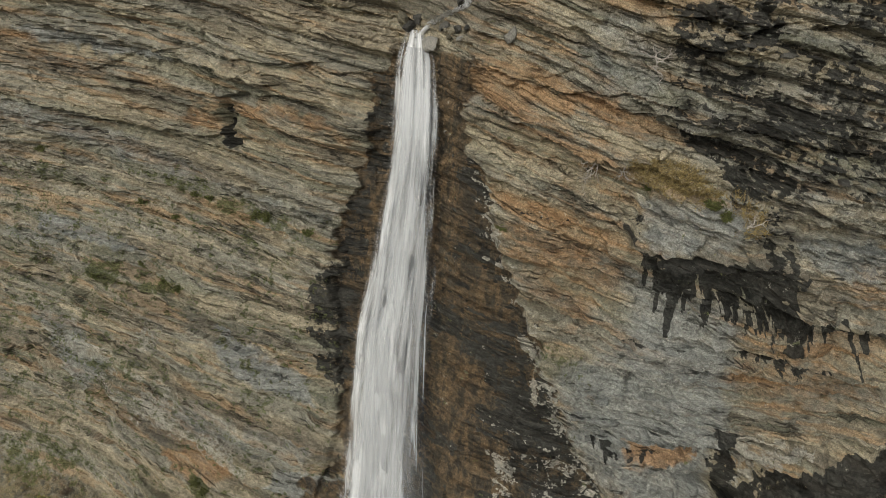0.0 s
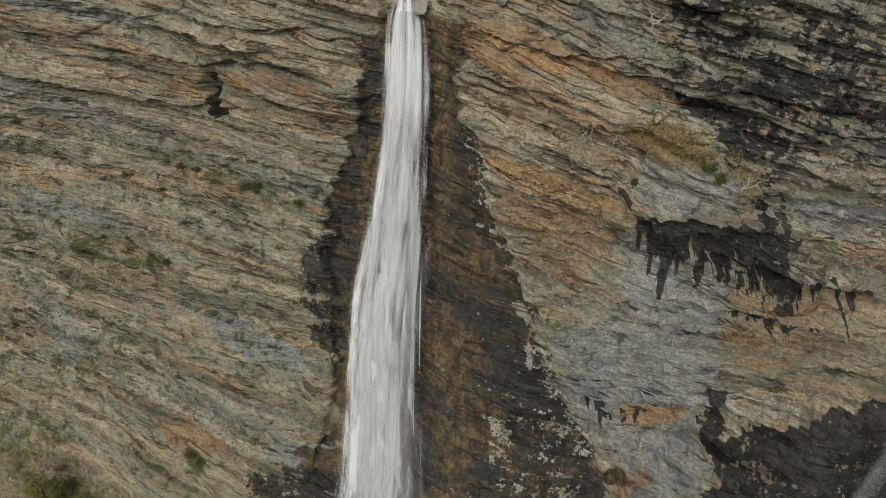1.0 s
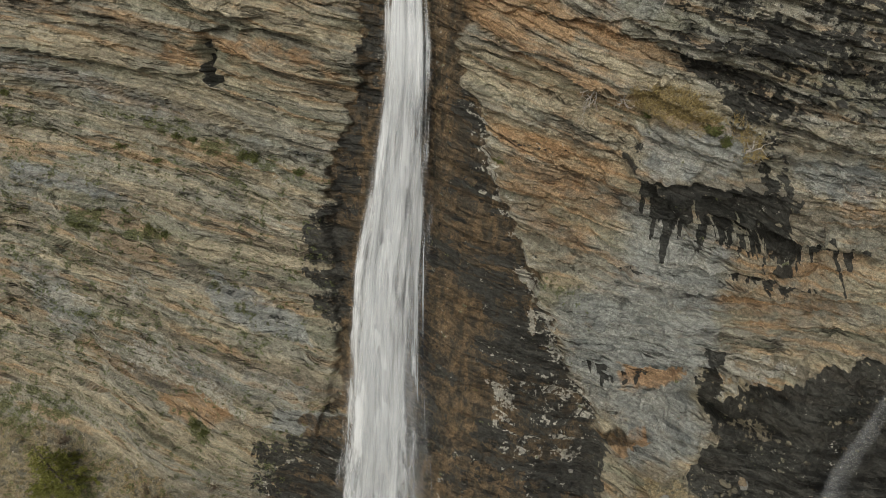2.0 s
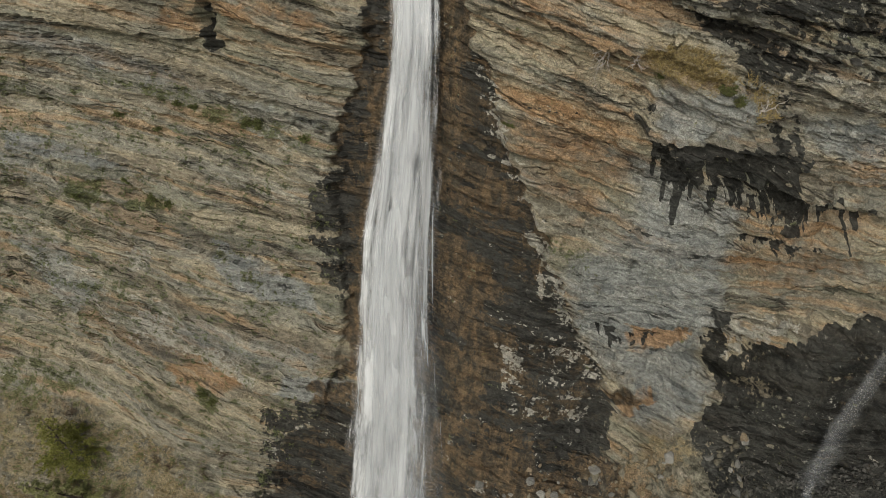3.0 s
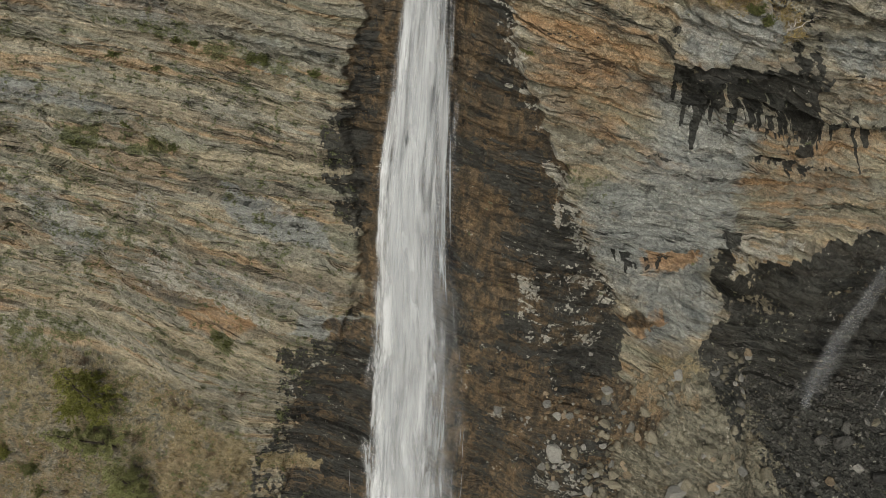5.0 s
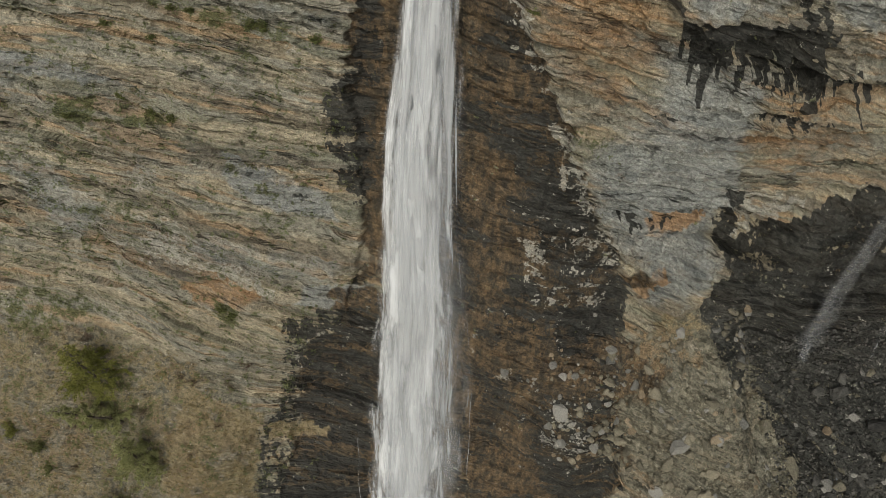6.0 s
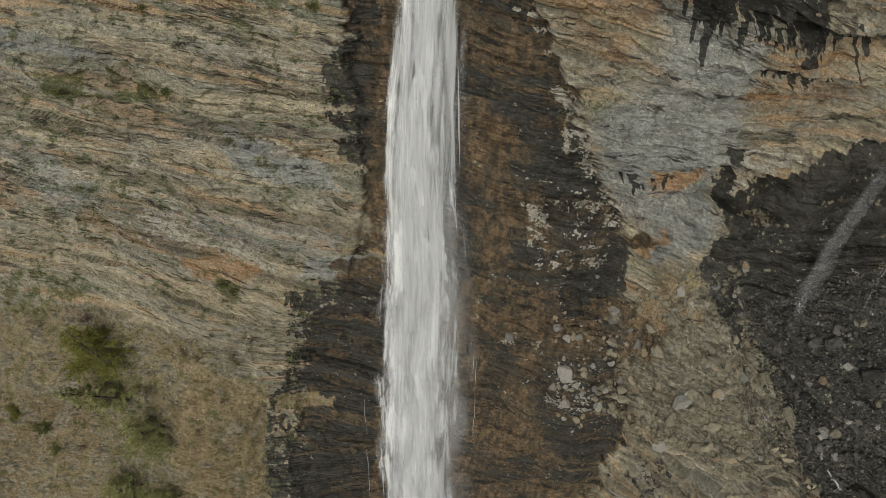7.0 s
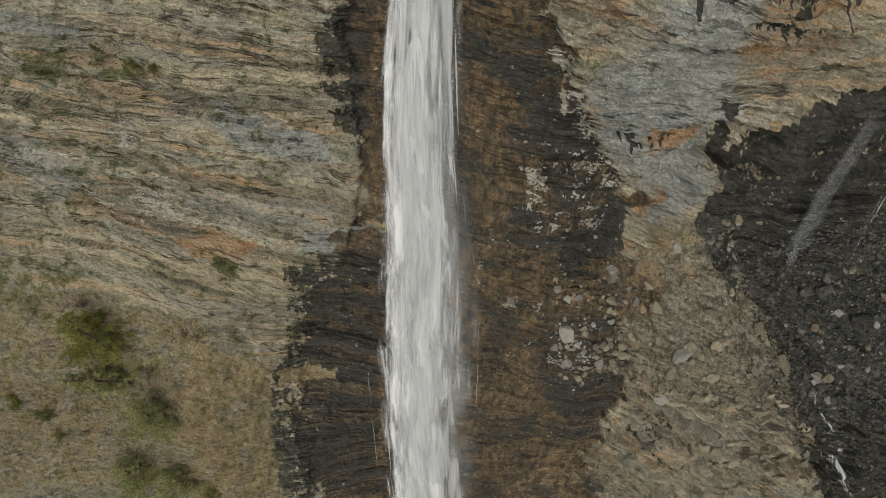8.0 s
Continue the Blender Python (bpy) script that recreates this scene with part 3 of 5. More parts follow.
zone("grey", 0.8, 1.8, (8.9, 55.6), (18.8, 57.2), (21.0, 49.8), (22.9, 40.4), (19.8, 38.2), (15.6, 39.0), (13.7, 45.8), (9.4, 50.7))
zone("black", 0.5, 0.4, (-5.1, 74.0), (-3.5, 74.8), (-4.0, 69.2), (-5.9, 63.9), (-6.5, 58.7), (-7.8, 55.8), (-8.4, 57.7), (-8.2, 61.7), (-6.3, 67.2))
zone("black", 0.75, 0.6, (-10.4, 59.4), (-7.8, 61.3), (-7.7, 53.9), (-9.1, 46.9), (-10.8, 51.1), (-11.0, 55.4))
zone("black", 0.6, 0.6, (-18.8, 34.2), (-10.6, 36.7), (-7.9, 36.7), (-9.2, 26.4), (-16.2, 2.6), (-26.0, 10.1), (-24.4, 20.8), (-20.5, 24.9))
# Slot in the left wall: its shade is painted black, over the notch.
zone("black", 2.0, 0.15, (-17.7, 70.2), (-17.0, 70.1), (-17.3, 68.5), (-16.7, 67.6), (-17.3, 67.3), (-17.9, 68.6))
zone("black", 0.6, 1.0, (32.0, 32.2), (43.8, 29.3), (49.9, -1.3), (37.3, 5.3), (31.2, 24.7), (30.4, 27.7))
zone("black", 0.6, 0.8, (7.6, 32.4), (12.2, 30.4), (12.8, 23.0), (12.0, 13.0), (9.2, 11.4), (5.3, 19.6), (3.8, 29.5))
zone("film", 0.9, 0.8, (-0.4, 76.4), (1.7, 75.8), (1.2, 72.9), (1.8, 69.2), (0.3, 56.0), (-0.2, 42.9), (-4.1, 40.7), (-2.8, 63.0))
zone("film", 0.85, 1.0, (-4.7, 57.5), (2.0, 55.8), (6.5, 47.5), (3.7, 43.1), (4.6, 29.5), (-7.3, 20.9))
zone("film", 0.85, 1.0, (-6.1, 49.3), (3.7, 47.9), (7.0, 32.4), (12.8, 23.0), (12.2, 10.6), (-2.9, -4.2), (-13.4, 1.0))
zone("film", 0.7, 0.6, (-5.2, 73.2), (-2.7, 74.4), (-2.8, 67.3), (-3.9, 52.4), (-8.3, 51.6), (-7.8, 56.8), (-5.9, 63.9))
zone("film", 0.7, 0.6, (-13.2, 34.0), (-7.8, 32.9), (-9.1, 23.4), (-11.8, 21.6), (-14.5, 26.7))
zone("dry", 1.0, 0.4, (11.6, 72.0), (14.3, 72.7), (15.9, 71.7), (17.1, 70.7), (15.5, 70.4), (13.0, 70.8))
zone("dry", 1.1, 1.0, (-30.4, 27.4), (-22.9, 23.4), (-24.9, 17.7), (-26.0, 10.1), (-35.9, 13.1), (-33.1, 23.8))
zone("dry", 0.6, 1.2, (-48.8, 32.7), (-36.1, 31.5), (-28.8, 30.1), (-26.6, 26.7), (-35.3, 13.1), (-56.9, 15.9))
zone("dry", 0.6, 0.8, (14.2, 36.6), (22.0, 36.3), (20.6, 34.5), (14.8, 34.3))
zone("dry", 0.9, 0.3, (-22.6, 22.1), (-16.1, 19.7), (-16.4, 18.5), (-23.2, 20.5))
zone("dry", 0.4, 0.8, (6.2, 5.5), (12.3, 9.4), (18.3, 5.6), (5.2, -7.5))
zone("dry", 0.5, 0.5, (17.6, 71.3), (19.7, 69.2), (19.7, 67.6), (18.1, 68.7))
zone("green", 0.55, 0.6, (-27.4, 64.1), (-23.5, 64.6), (-18.2, 63.5), (-12.9, 62.8), (-12.5, 61.6), (-17.2, 61.7), (-22.0, 63.0), (-26.4, 63.7))
zone("green", 0.8, 0.5, (-34.1, 54.3), (-29.5, 55.7), (-29.8, 53.5), (-23.4, 55.3), (-24.1, 54.1), (-28.0, 53.2), (-33.6, 53.3))
zone("green", 0.45, 1.0, (-36.4, 45.4), (-25.6, 47.4), (-27.3, 43.7), (-34.6, 43.7))
zone("green", 0.5, 1.0, (-48.3, 33.3), (-44.3, 34.2), (-35.5, 33.0), (-41.8, 31.0), (-47.8, 30.5))
zone("green", 0.5, 0.5, (-10.9, 62.6), (-8.2, 61.7), (-9.2, 61.3), (-11.5, 61.6))
zone("green", 0.6, 0.6, (-24.8, 36.7), (-22.1, 36.3), (-23.3, 33.2), (-25.9, 34.7))
zone("green", 0.4, 1.2, (-39.3, 30.4), (-35.1, 30.0), (-33.7, 23.8), (-33.6, 14.6), (-43.3, 14.5))
zone("green", 0.35, 1.0, (7.2, 57.6), (10.9, 57.9), (10.9, 53.5), (8.3, 55.5))
zone("pale", 0.8, 0.4, (-29.7, 48.7), (-26.4, 50.8), (-26.4, 48.7), (-28.9, 47.1))
zone("pale", 0.9, 0.3, (15.8, 68.4), (17.3, 68.2), (17.6, 67.6), (16.6, 67.3))
zone("pale", 0.35, 0.8, (5.3, 31.5), (8.0, 31.6), (10.2, 25.9), (5.8, 25.3))
zone("pale", 0.6, 0.5, (0.8, 35.0), (2.6, 35.0), (2.6, 33.3), (0.8, 33.0))
zone("pale", 0.5, 0.5, (-7.3, 34.3), (-17.1, 32.5), (-17.8, 27.8), (-19.7, 30.8))
zone("rubble", 1.0, 1.0, (12, 34.5), (22, 38), (25, 34), (34, 31), (50, 32), (50, 24), (31, 22), (22, 26.5), (15, 27), (11, 30))
zone("black", 0.86, 1.0, (27.5, 33.5), (34, 31.5), (50, 33), (50, 0), (36, 4), (31, 20), (29, 25))
zone("dry", 0.30, 1.5, (1.5, -7), (6.0, 5.0), (12, 10), (17.5, 8), (19, -7))
zone("rubble", 0.9, 1.5, (1.5, -7), (6.0, 5.0), (12, 10), (17.5, 8), (19, -7))
zone("green", 0.30, 2.0, (-60, 64), (-34, 64), (-30, 50), (-33, 36), (-60, 34))
zone("rubble", 0.8, 1.5, (-60, 31), (-38, 32), (-30, 30), (-24, 27), (-24, 12), (-30, -8), (-60, -8))
zone("rubble", 0.6, 0.8, (5, 34), (12, 34), (12, 22), (4, 20))

# black of the right wall, wet rock and painted shade of its hollows, and its pale broken places
zone("black", 0.42, 0.8, (12.9, 81.3), (19.6, 81.6), (19.5, 78.7), (20.0, 76.0), (22.6, 75.7), (26.1, 73.1), (26.5, 72.0), (23.4, 72.4), (21.6, 71.4), (18.4, 72.0), (17.1, 72.3), (15.1, 73.1), (13.3, 75.8), (13.3, 78.0), (13.1, 79.6))
zone("black", 0.72, 0.5, (16.9, 75.6), (19.6, 76.3), (22.7, 75.4), (23.4, 73.5), (19.7, 74.1), (17.4, 74.4))
zone("black", 0.84, 0.5, (16.8, 72.3), (20.7, 72.4), (21.7, 71.0), (17.8, 70.2))
zone("black", 0.82, 0.5, (13.1, 80.2), (14.5, 79.4), (16.8, 79.8), (19.1, 80.7), (19.4, 79.0), (16.4, 78.6), (13.6, 78.1))
zone("grey", 0.32, 2.0, (12.5, 82), (33, 84), (34, 64), (26, 62.5), (20, 66.5), (13, 67), (12.5, 70), (14, 73.5))
zone("black", 0.34, 1.2, (20, 82), (33, 84), (36, 72), (30, 69), (24, 70), (20, 72))
zone("black", 0.75, 0.3, (12.0, 68.8), (12.9, 68.9), (13.2, 67.2), (12.3, 67.0))
zone("black", 0.55, 0.4, (19.2, 69.8), (21.3, 69.7), (22.7, 66.6), (23.0, 64.5), (21.1, 65.1))
# Cave under the lower ledge: its shade and drip stains, both as black cover.
zone("black", 1.2, 0.2, (21.9, 63.1), (23.5, 62.5), (25.6, 61.8), (28.5, 60.6), (30.8, 59.9), (30.5, 59.2), (28.2, 59.7), (27.8, 58.8), (25.5, 60.4), (25.6, 58.6), (24.4, 58.3), (22.7, 61.0))
drips("black", 1.1, ((13.2, 66.9), (13.8, 66.8), (15.3, 66.8), (17.8, 66.6), (20.7, 66.1), (23.2, 65.4)), 6.4, 0.36)
drips("black", 1.0, ((21.2, 63.4), (23.4, 62.6), (25.5, 62.0), (28.4, 60.8), (31.0, 60.0)), 3.6, 0.15)
drips("black", 0.9, ((11.0, 50.2), (14.2, 49.6), (16.2, 49.0)), 1.6, 0.05)
drips("black", 0.8, ((20.5, 59.0), (25.4, 56.9), (29.2, 55.9)), 1.4, 0.0)
# Recess under the roof: wet black, deepened by its shade put into the colour.
zone("black", 1.0, 0.4, (20.6, 50.9), (22.4, 50.2), (24.1, 44.3), (29.2, 45.9), (37.8, 47.1), (46, 46), (46, 28), (38.7, 26.5), (31.0, 29.5), (25.0, 31.5), (22.4, 35.0), (21.4, 37.7), (23.6, 39.8), (21.8, 45.6))
zone("film", 0.9, 0.9, (34.7, 41.3), (39.3, 43.0), (41.0, 30.8), (36.1, 32.6), (32.5, 36.6))
zone("pale", 0.34, 1.6, (3.0, 49.5), (8.0, 49.5), (13.0, 45.5), (12.0, 38.5), (5.0, 40.5))
zone("pale", 0.50, 1.3, (3.3, 47.9), (5.2, 48.6), (6.2, 45.8), (6.6, 43.5), (4.8, 43.6), (3.6, 45.9))
zone("pale", 0.58, 0.8, (5.4, 41.8), (11.3, 40.8), (11.0, 38.9), (6.9, 40.7))
zone("pale", 0.58, 0.8, (7.5, 48.4), (12.2, 45.7), (11.9, 44.7), (8.1, 47.2))
zone("pale", 1.0, 0.2, (5.6, 57.4), (6.5, 57.6), (7.3, 56.4), (7.2, 55.8), (5.9, 56.3))
zone("pale", 0.75, 0.5, (22.4, 50.2), (28.0, 49.2), (29.8, 47.2), (26.5, 45.7), (24.1, 44.3))
zone("pale", 0.9, 0.2, (3.4, 64.4), (4.0, 64.5), (4.2, 63.7), (3.6, 63.7))
zone("pale", 0.8, 0.2, (6.6, 55.2), (7.0, 55.2), (7.3, 52.0), (6.7, 52.0))
zone("iron", 0.55, 1.0, (3.2, 68.8), (7.6, 68.4), (12.0, 67.6), (13.0, 61.5), (10.8, 60.6), (7.4, 60.5), (5.1, 62.6), (3.9, 66.4))
zone("iron", 0.50, 1.2, (20.3, 59.6), (31.0, 57.5), (32.5, 53.0), (25.0, 51.5), (20.5, 55.0))
zone("iron", 1.2, 0.3, (14.0, 50.2), (19.5, 49.2), (20.2, 47.4), (14.6, 48.8))
zone("iron", 1.2, 0.3, (14.4, 41.6), (17.3, 42.9), (17.4, 41.4), (15.2, 40.0))
zone("dry", 0.75, 0.5, (15.2, 36.6), (18.6, 37.8), (21.9, 36.9), (22.2, 35.8), (16.7, 35.8))
# left wall: lichen, slate, pale scars beside the turf
zone("pale", 0.55, 0.6, (-36.5, 46.8), (-28.9, 46.0), (-24.9, 44.4), (-21.6, 42.4), (-17.1, 38.1), (-21.4, 38.3), (-27.6, 40.3), (-33.7, 42.9))
zone("pale", 0.60, 0.3, (-17.5, 63.6), (-13.5, 63.4), (-11.8, 61.5), (-13.0, 60.8), (-16.0, 62.0))
zone("grey", 1.0, 0.6, (-20.3, 52.8), (-16.3, 51.5), (-12.2, 49.6), (-11.2, 46.1), (-15.5, 47.8), (-20.0, 49.9))
zone("grey", 1.0, 0.5, (-37.4, 59.2), (-30.8, 58.4), (-27.2, 57.0), (-31.4, 56.7), (-38.2, 57.2))
zone("grey", 0.9, 0.4, (-37.1, 75.0), (-29.9, 74.7), (-23.2, 73.9), (-22.3, 73.3), (-27.4, 73.4), (-35.0, 74.0))
zone("grey", 0.9, 0.5, (-17.0, 36.5), (-11.0, 36.0), (-9.0, 38.5), (-15.5, 39.5))

# gorge of the fall, cut back between its two rims
rim_l = curve(np.array([-8.0, 14, 21, 25, 32, 36, 41, 46, 55, 61, 64, 67, 70, 74, 76, 84]),
              np.array([-24.0, -22, -20, -18, -16, -12, -9.6, -9, -8.8, -8.6, -7.8, -6.4, -5.4, -5.1, -3.0, -2.6]), zz)
rim_r = curve(np.array([-8.0, 22, 30, 36, 40, 46, 50.4, 53.2, 55.4, 57.5, 59.7, 62.3, 64, 66.3, 69.5, 70.3, 73, 76, 84]),
              np.array([13.0, 12.6, 13.2, 14.8, 14.6, 12.0, 9.3, 8.6, 7.7, 7.2, 5.9, 4.8, 4.1, 3.4, 2.6, 1.6, 1.2, 1.7, 2.6]), zz)
low_down = sstep(50, 38, zz)
ragged = 0.8 * fbm(xx / 3, W.ravel() / 1.1, 9.0, 3) * (1 - 0.75 * low_down) + low_down * 1.8 * fbm(xx / 6, zz / 5, 45.0, 4)
gorge = sstep(-0.35, 0.35, xx - rim_l + ragged) * sstep(-0.35, 0.35, rim_r - xx + ragged)
torn = 2.6 * fbm(xx / 5, zz / 4, 44.0, 4)
wide = sstep(-1.5, 2.2, xx - rim_l + torn) * sstep(-1.5, 2.2, rim_r - xx + torn)
damp = sstep(50, 42, zz) * wide + gorge * sstep(42, 50, zz)
COVER["film"] = np.maximum(COVER["film"], 0.85 * damp * sstep(77, 75.5, zz) * sstep(1.2, 0.4, COVER["pale"]))
COVER["black"] = np.maximum(COVER["black"], gorge * sstep(77, 75.5, zz) * np.clip(0.20 - 0.22 * sstep(58, 66, zz) + 0.50 * fbm(xx / 5, zz / 7, 61.0, 2), 0, 1) * (COVER["pale"] < 0.2))
for strength, outline in ((0.50, ((1.0, 70.5), (5, 71), (9, 64), (12, 56), (12, 50), (6.0, 51.0), (3.4, 53.0), (1.8, 57.0), (1.2, 60.0), (1.8, 64.0))),
                          (0.74, ((5.5, 54), (12, 54), (16, 44), (17, 36), (13.2, 35.5), (9.8, 34.8), (6.5, 36.4), (5.9, 41.2), (4.6, 43.6), (4.0, 49.0)))):
    COVER["black"] = np.maximum(COVER["black"], strength * inside(wx + torn, wz + 0.8 * n1, outline, 1.8) * gorge * sstep(0.6, 0.2, COVER["pale"]))
COVER["pale"] = np.maximum(COVER["pale"], 0.5 * np.exp(-((xx - rim_r + 0.3) / 0.9) ** 2) * sstep(40, 46, zz) * sstep(72, 66, zz))
COVER["grey"] = np.maximum(COVER["grey"], 0.22 * sstep(-4, -9, xx) * sstep(66, 60, zz) * sstep(33, 38, zz))
COVER["green"] = np.maximum(COVER["green"], 0.26 * sstep(-6, -12, xx) * sstep(66, 60, zz) * (1 - damp))
COVER["iron"] = np.maximum(COVER["iron"], 0.30 * sstep(1, 4, xx) * sstep(15, 11, xx) * sstep(54, 60, zz) * sstep(79, 75, zz))
turf = np.clip(COVER["dry"] + COVER["green"] * 0.6, 0, 1)
loose = np.clip(COVER["rubble"] + 0.9 * turf * (zz < 36), 0, 1)

# how strongly the beds stand out, region by region
left = sstep(2, -8, xx)
high_left = left * sstep(58, 66, zz)
spur = sstep(12, 14, xx) * sstep(28, 25, zz)
strength = (0.85 + 0.6 * high_left + 0.4 * (1 - left) + 1.0 * spur) * (1 - (0.55 - 0.25 * sstep(48, 38, zz)) * gorge) * (1 - 0.9 * loose)
cubes = sstep(12, 14, xx) * sstep(63, 67, zz)
blocky = (0.3 + 0.8 * (1 - left) + 0.8 * spur + 1.1 * cubes) * (1 - 0.6 * gorge) * (1 - 0.9 * loose)

COVER["rubble"] = np.maximum(COVER["rubble"], 0.5 * spur)
wf, xf, yf = W.ravel(), xx, Y.ravel()
D = np.zeros(len(xx))
k, p, h, b, s = beds(wf, xf, 11, 1.1, 3.4, 7.0, 0.35)
D += strength * (0.75 * gnoise(xf / 11, k * 5.3, 0.5) + 0.30 * (1 - p) - 0.75 * np.exp(-p * h / 0.17) * sstep(-0.25, 0.35, gnoise(xf / 9, k * 3.1, 8.8)))
D += blocky * 0.55 * (RAND[pick(k, b, b * 0 + 3)] - 0.5)
k, p, h, b, s = beds(wf + 0.25 * gnoise(xf / 4, wf / 2, 2.2), xf, 12, 0.32, 0.95, 2.6, 0.4)
D += strength * (0.34 * gnoise(xf / 4.5, k * 7.7, 1.5) + 0.12 * (1 - p) - 0.34 * np.exp(-p * h / 0.11) * sstep(-0.05, 0.4, gnoise(xf / 5, k * 2.3, 6.6)))
D += blocky * (0.30 * (RAND[pick(k, b, b * 0 + 5)] - 0.5) - 0.20 * np.exp(-np.minimum(s, 1 - s) / 0.045))
k, p, h, b, s = beds(wf, xf, 13, 0.14, 0.34, 1.3, 0.4)
D += strength * 0.13 * gnoise(xf / 2.2, k * 3.7, 4.5) + blocky * 0.13 * (RAND[pick(k, b, b * 0 + 9)] - 0.5)
D += (0.45 * fbm(xf / 7, zz / 5, yf / 7, 3)) * (1 - 0.5 * gorge) + 0.09 * (0.6 - 2 * np.abs(gnoise(xf / 1.6, wf / 0.8, yf / 1.6))) * (1 - 0.5 * gorge) + 0.05 * fbm(xf / 0.6, zz / 0.5, yf / 0.6, 2)
crook, bend = 0.5 * gnoise(xf / 3, wf / 1.5, 31.0), 0.3 * gnoise(xf / 2.2, wf / 1.2, 37.0)
hard = (1 - 0.45 * gorge) * (1 - 0.9 * loose)
D += hard * (0.62 * broken_faces(xf / 4.2 + crook, wf / 1.5 + bend, 101) + 0.34 * broken_faces(xf / 1.7 + crook, wf / 0.62 + bend, 202))
D += hard * (0.5 + 0.5 * np.clip(blocky, 0, 1)) * 0.20 * broken_faces(xf / 0.75, wf / 0.34 + bend, 303)
D += loose * sstep(8, 11, xf) * (0.50 * broken_faces(xf / 1.5 + crook, (zz - yf) / 1.6 + bend, 404) + 0.28 * broken_faces(xf / 0.6, (zz - yf) / 0.7 + bend, 505))
D += loose * (0.22 * fbm(xf / 1.5, yf / 1.5, zz / 1.5, 3))
D -= gorge * (0.7 * sstep(80, 70, zz) - 0.5 * sstep(46, 34, zz))


n3 = fbm(xx / 0.9, zz / 1.4, 71.0, 2)


def ledge(points, out, rise, under, drop):
    """A bed that juts out over a dark undercut along a line of (across, height), in broken stretches."""
    px, pz = np.array([q[0] for q in points], float), np.array([q[1] for q in points], float)
    i = np.flatnonzero((xf > px[0] - 1.5) & (xf < px[-1] + 1.5) & (zz > pz.min() - 4 * drop - 1) & (zz < pz.max() + 4 * rise + 1))
    x, line = xf[i], np.interp(xf[i], px, pz) + 0.20 * n1[i] + 0.10 * n3[i]
    fade = sstep(px[0] - 1.2, px[0] + 0.8, x) * sstep(px[-1] + 1.2, px[-1] - 0.8, x) * (0.35 + 0.65 * sstep(-0.45, 0.15, gnoise(x / 2.6, x * 0 + px[0], 17.0)))
    up = zz[i] - line
    D[i] += fade * np.where(up > 0, out * np.exp(-np.maximum(up, 0) / rise), -under * np.exp(np.minimum(up, 0) / drop))


ledge([(-40, 76.4), (-32.6, 75.0), (-27.3, 74.6), (-22.3, 73.6), (-17.3, 73.0), (-12.3, 72.7)], 0.7, 1.6, 0.9, 1.1)
ledge([(-27.6, 72.7), (-22.6, 71.6), (-19, 71.0)], 0.4, 1.0, 0.5, 0.5)
ledge([(-18.0, 70.9), (-15.4, 71.6), (-11.4, 71.8), (-7.9, 71.1), (-5.3, 69.6)], 0.6, 1.2, 0.8, 1.2)
ledge([(-28.2, 70.9), (-23.7, 70.6), (-20.2, 69.6)], 0.35, 0.8, 0.4, 0.4)
ledge([(-39.7, 69.4), (-28.5, 67.9), (-17.9, 67.1), (-8.1, 66.0)], 0.25, 0.8, 0.35, 0.5)
ledge([(3.8, 73.6), (6.1, 73.1), (7.9, 72.3), (9.6, 71.7), (11.5, 71.7)], 0.5, 1.0, 0.9, 0.5)
ledge([(1.4, 76.2), (4.2, 76.0), (7.6, 75.7), (10.8, 75.9)], 0.3, 0.8, 0.3, 0.4)
ledge([(11.0, 71.8), (14.2, 71.9), (15.5, 71.2)], 0.9, 0.9, 0.6, 0.3)
ledge([(13.4, 74.6), (17.2, 73.7), (21.3, 72.4), (27, 71)], 0.7, 0.9, 0.8, 0.8)
ledge([(13.0, 66.3), (16, 66.0), (20.5, 65.6)], 0.9, 1.6, 1.0, 1.0)
ledge([(21.8, 63.4), (25.6, 61.8), (29.7, 59.8), (34, 58.6)], 0.8, 0.9, 1.0, 0.9)
ledge([(8.8, 59.7), (12.8, 58.8), (15.9, 58.0), (18.9, 57.4)], 0.3, 0.7, 0.3, 0.4)
ledge([(20.7, 58.4), (25.5, 56.6), (32.7, 55.8)], 0.35, 0.6, 0.4, 0.5)
ledge([(19, 49.8), (27, 49.2), (34, 48.5), (48, 47.5)], 0.5, 0.8, 1.4, 2.5)
ledge([(-32.1, 47.6), (-25.6, 47.2), (-19.6, 46.6), (-14.4, 45.5), (-9.3, 44.2)], 0.35, 0.9, 0.35, 0.5)
ledge([(-36.4, 41.4), (-26.3, 40.8), (-20.3, 40.0), (-15.0, 38.4)], 0.3, 0.9, 0.35, 0.5)
ledge([(-34.7, 68.7), (-30.0, 68.3), (-25.4, 68.0), (-18.9, 67.9)], 0.4, 0.9, 0.6, 0.5)
ledge([(-27.8, 62.2), (-24.0, 61.7), (-20.3, 60.6), (-16.1, 60.0), (-12.0, 60.0)], 0.4, 0.9, 0.6, 0.6)
ledge([(-29.6, 66.7), (-25.8, 66.2), (-22.2, 65.5), (-18.6, 64.7), (-14.8, 64.8), (-12.1, 64.5), (-9.7, 62.9)], 0.4, 0.9, 0.6, 0.5)
ledge([(-21.0, 52.1), (-16.3, 52.2), (-11.8, 50.7)], 0.35, 0.8, 0.5, 0.5)
ledge([(-27.9, 52.7), (-24.8, 51.7), (-22.5, 51.9), (-17.9, 51.9)], 0.45, 0.8, 0.7, 0.6)
ledge([(-42.0, 49.5), (-37.9, 47.6), (-35.7, 45.2), (-29.9, 41.9), (-24.8, 41.3)], 0.4, 0.8, 0.6, 0.6)
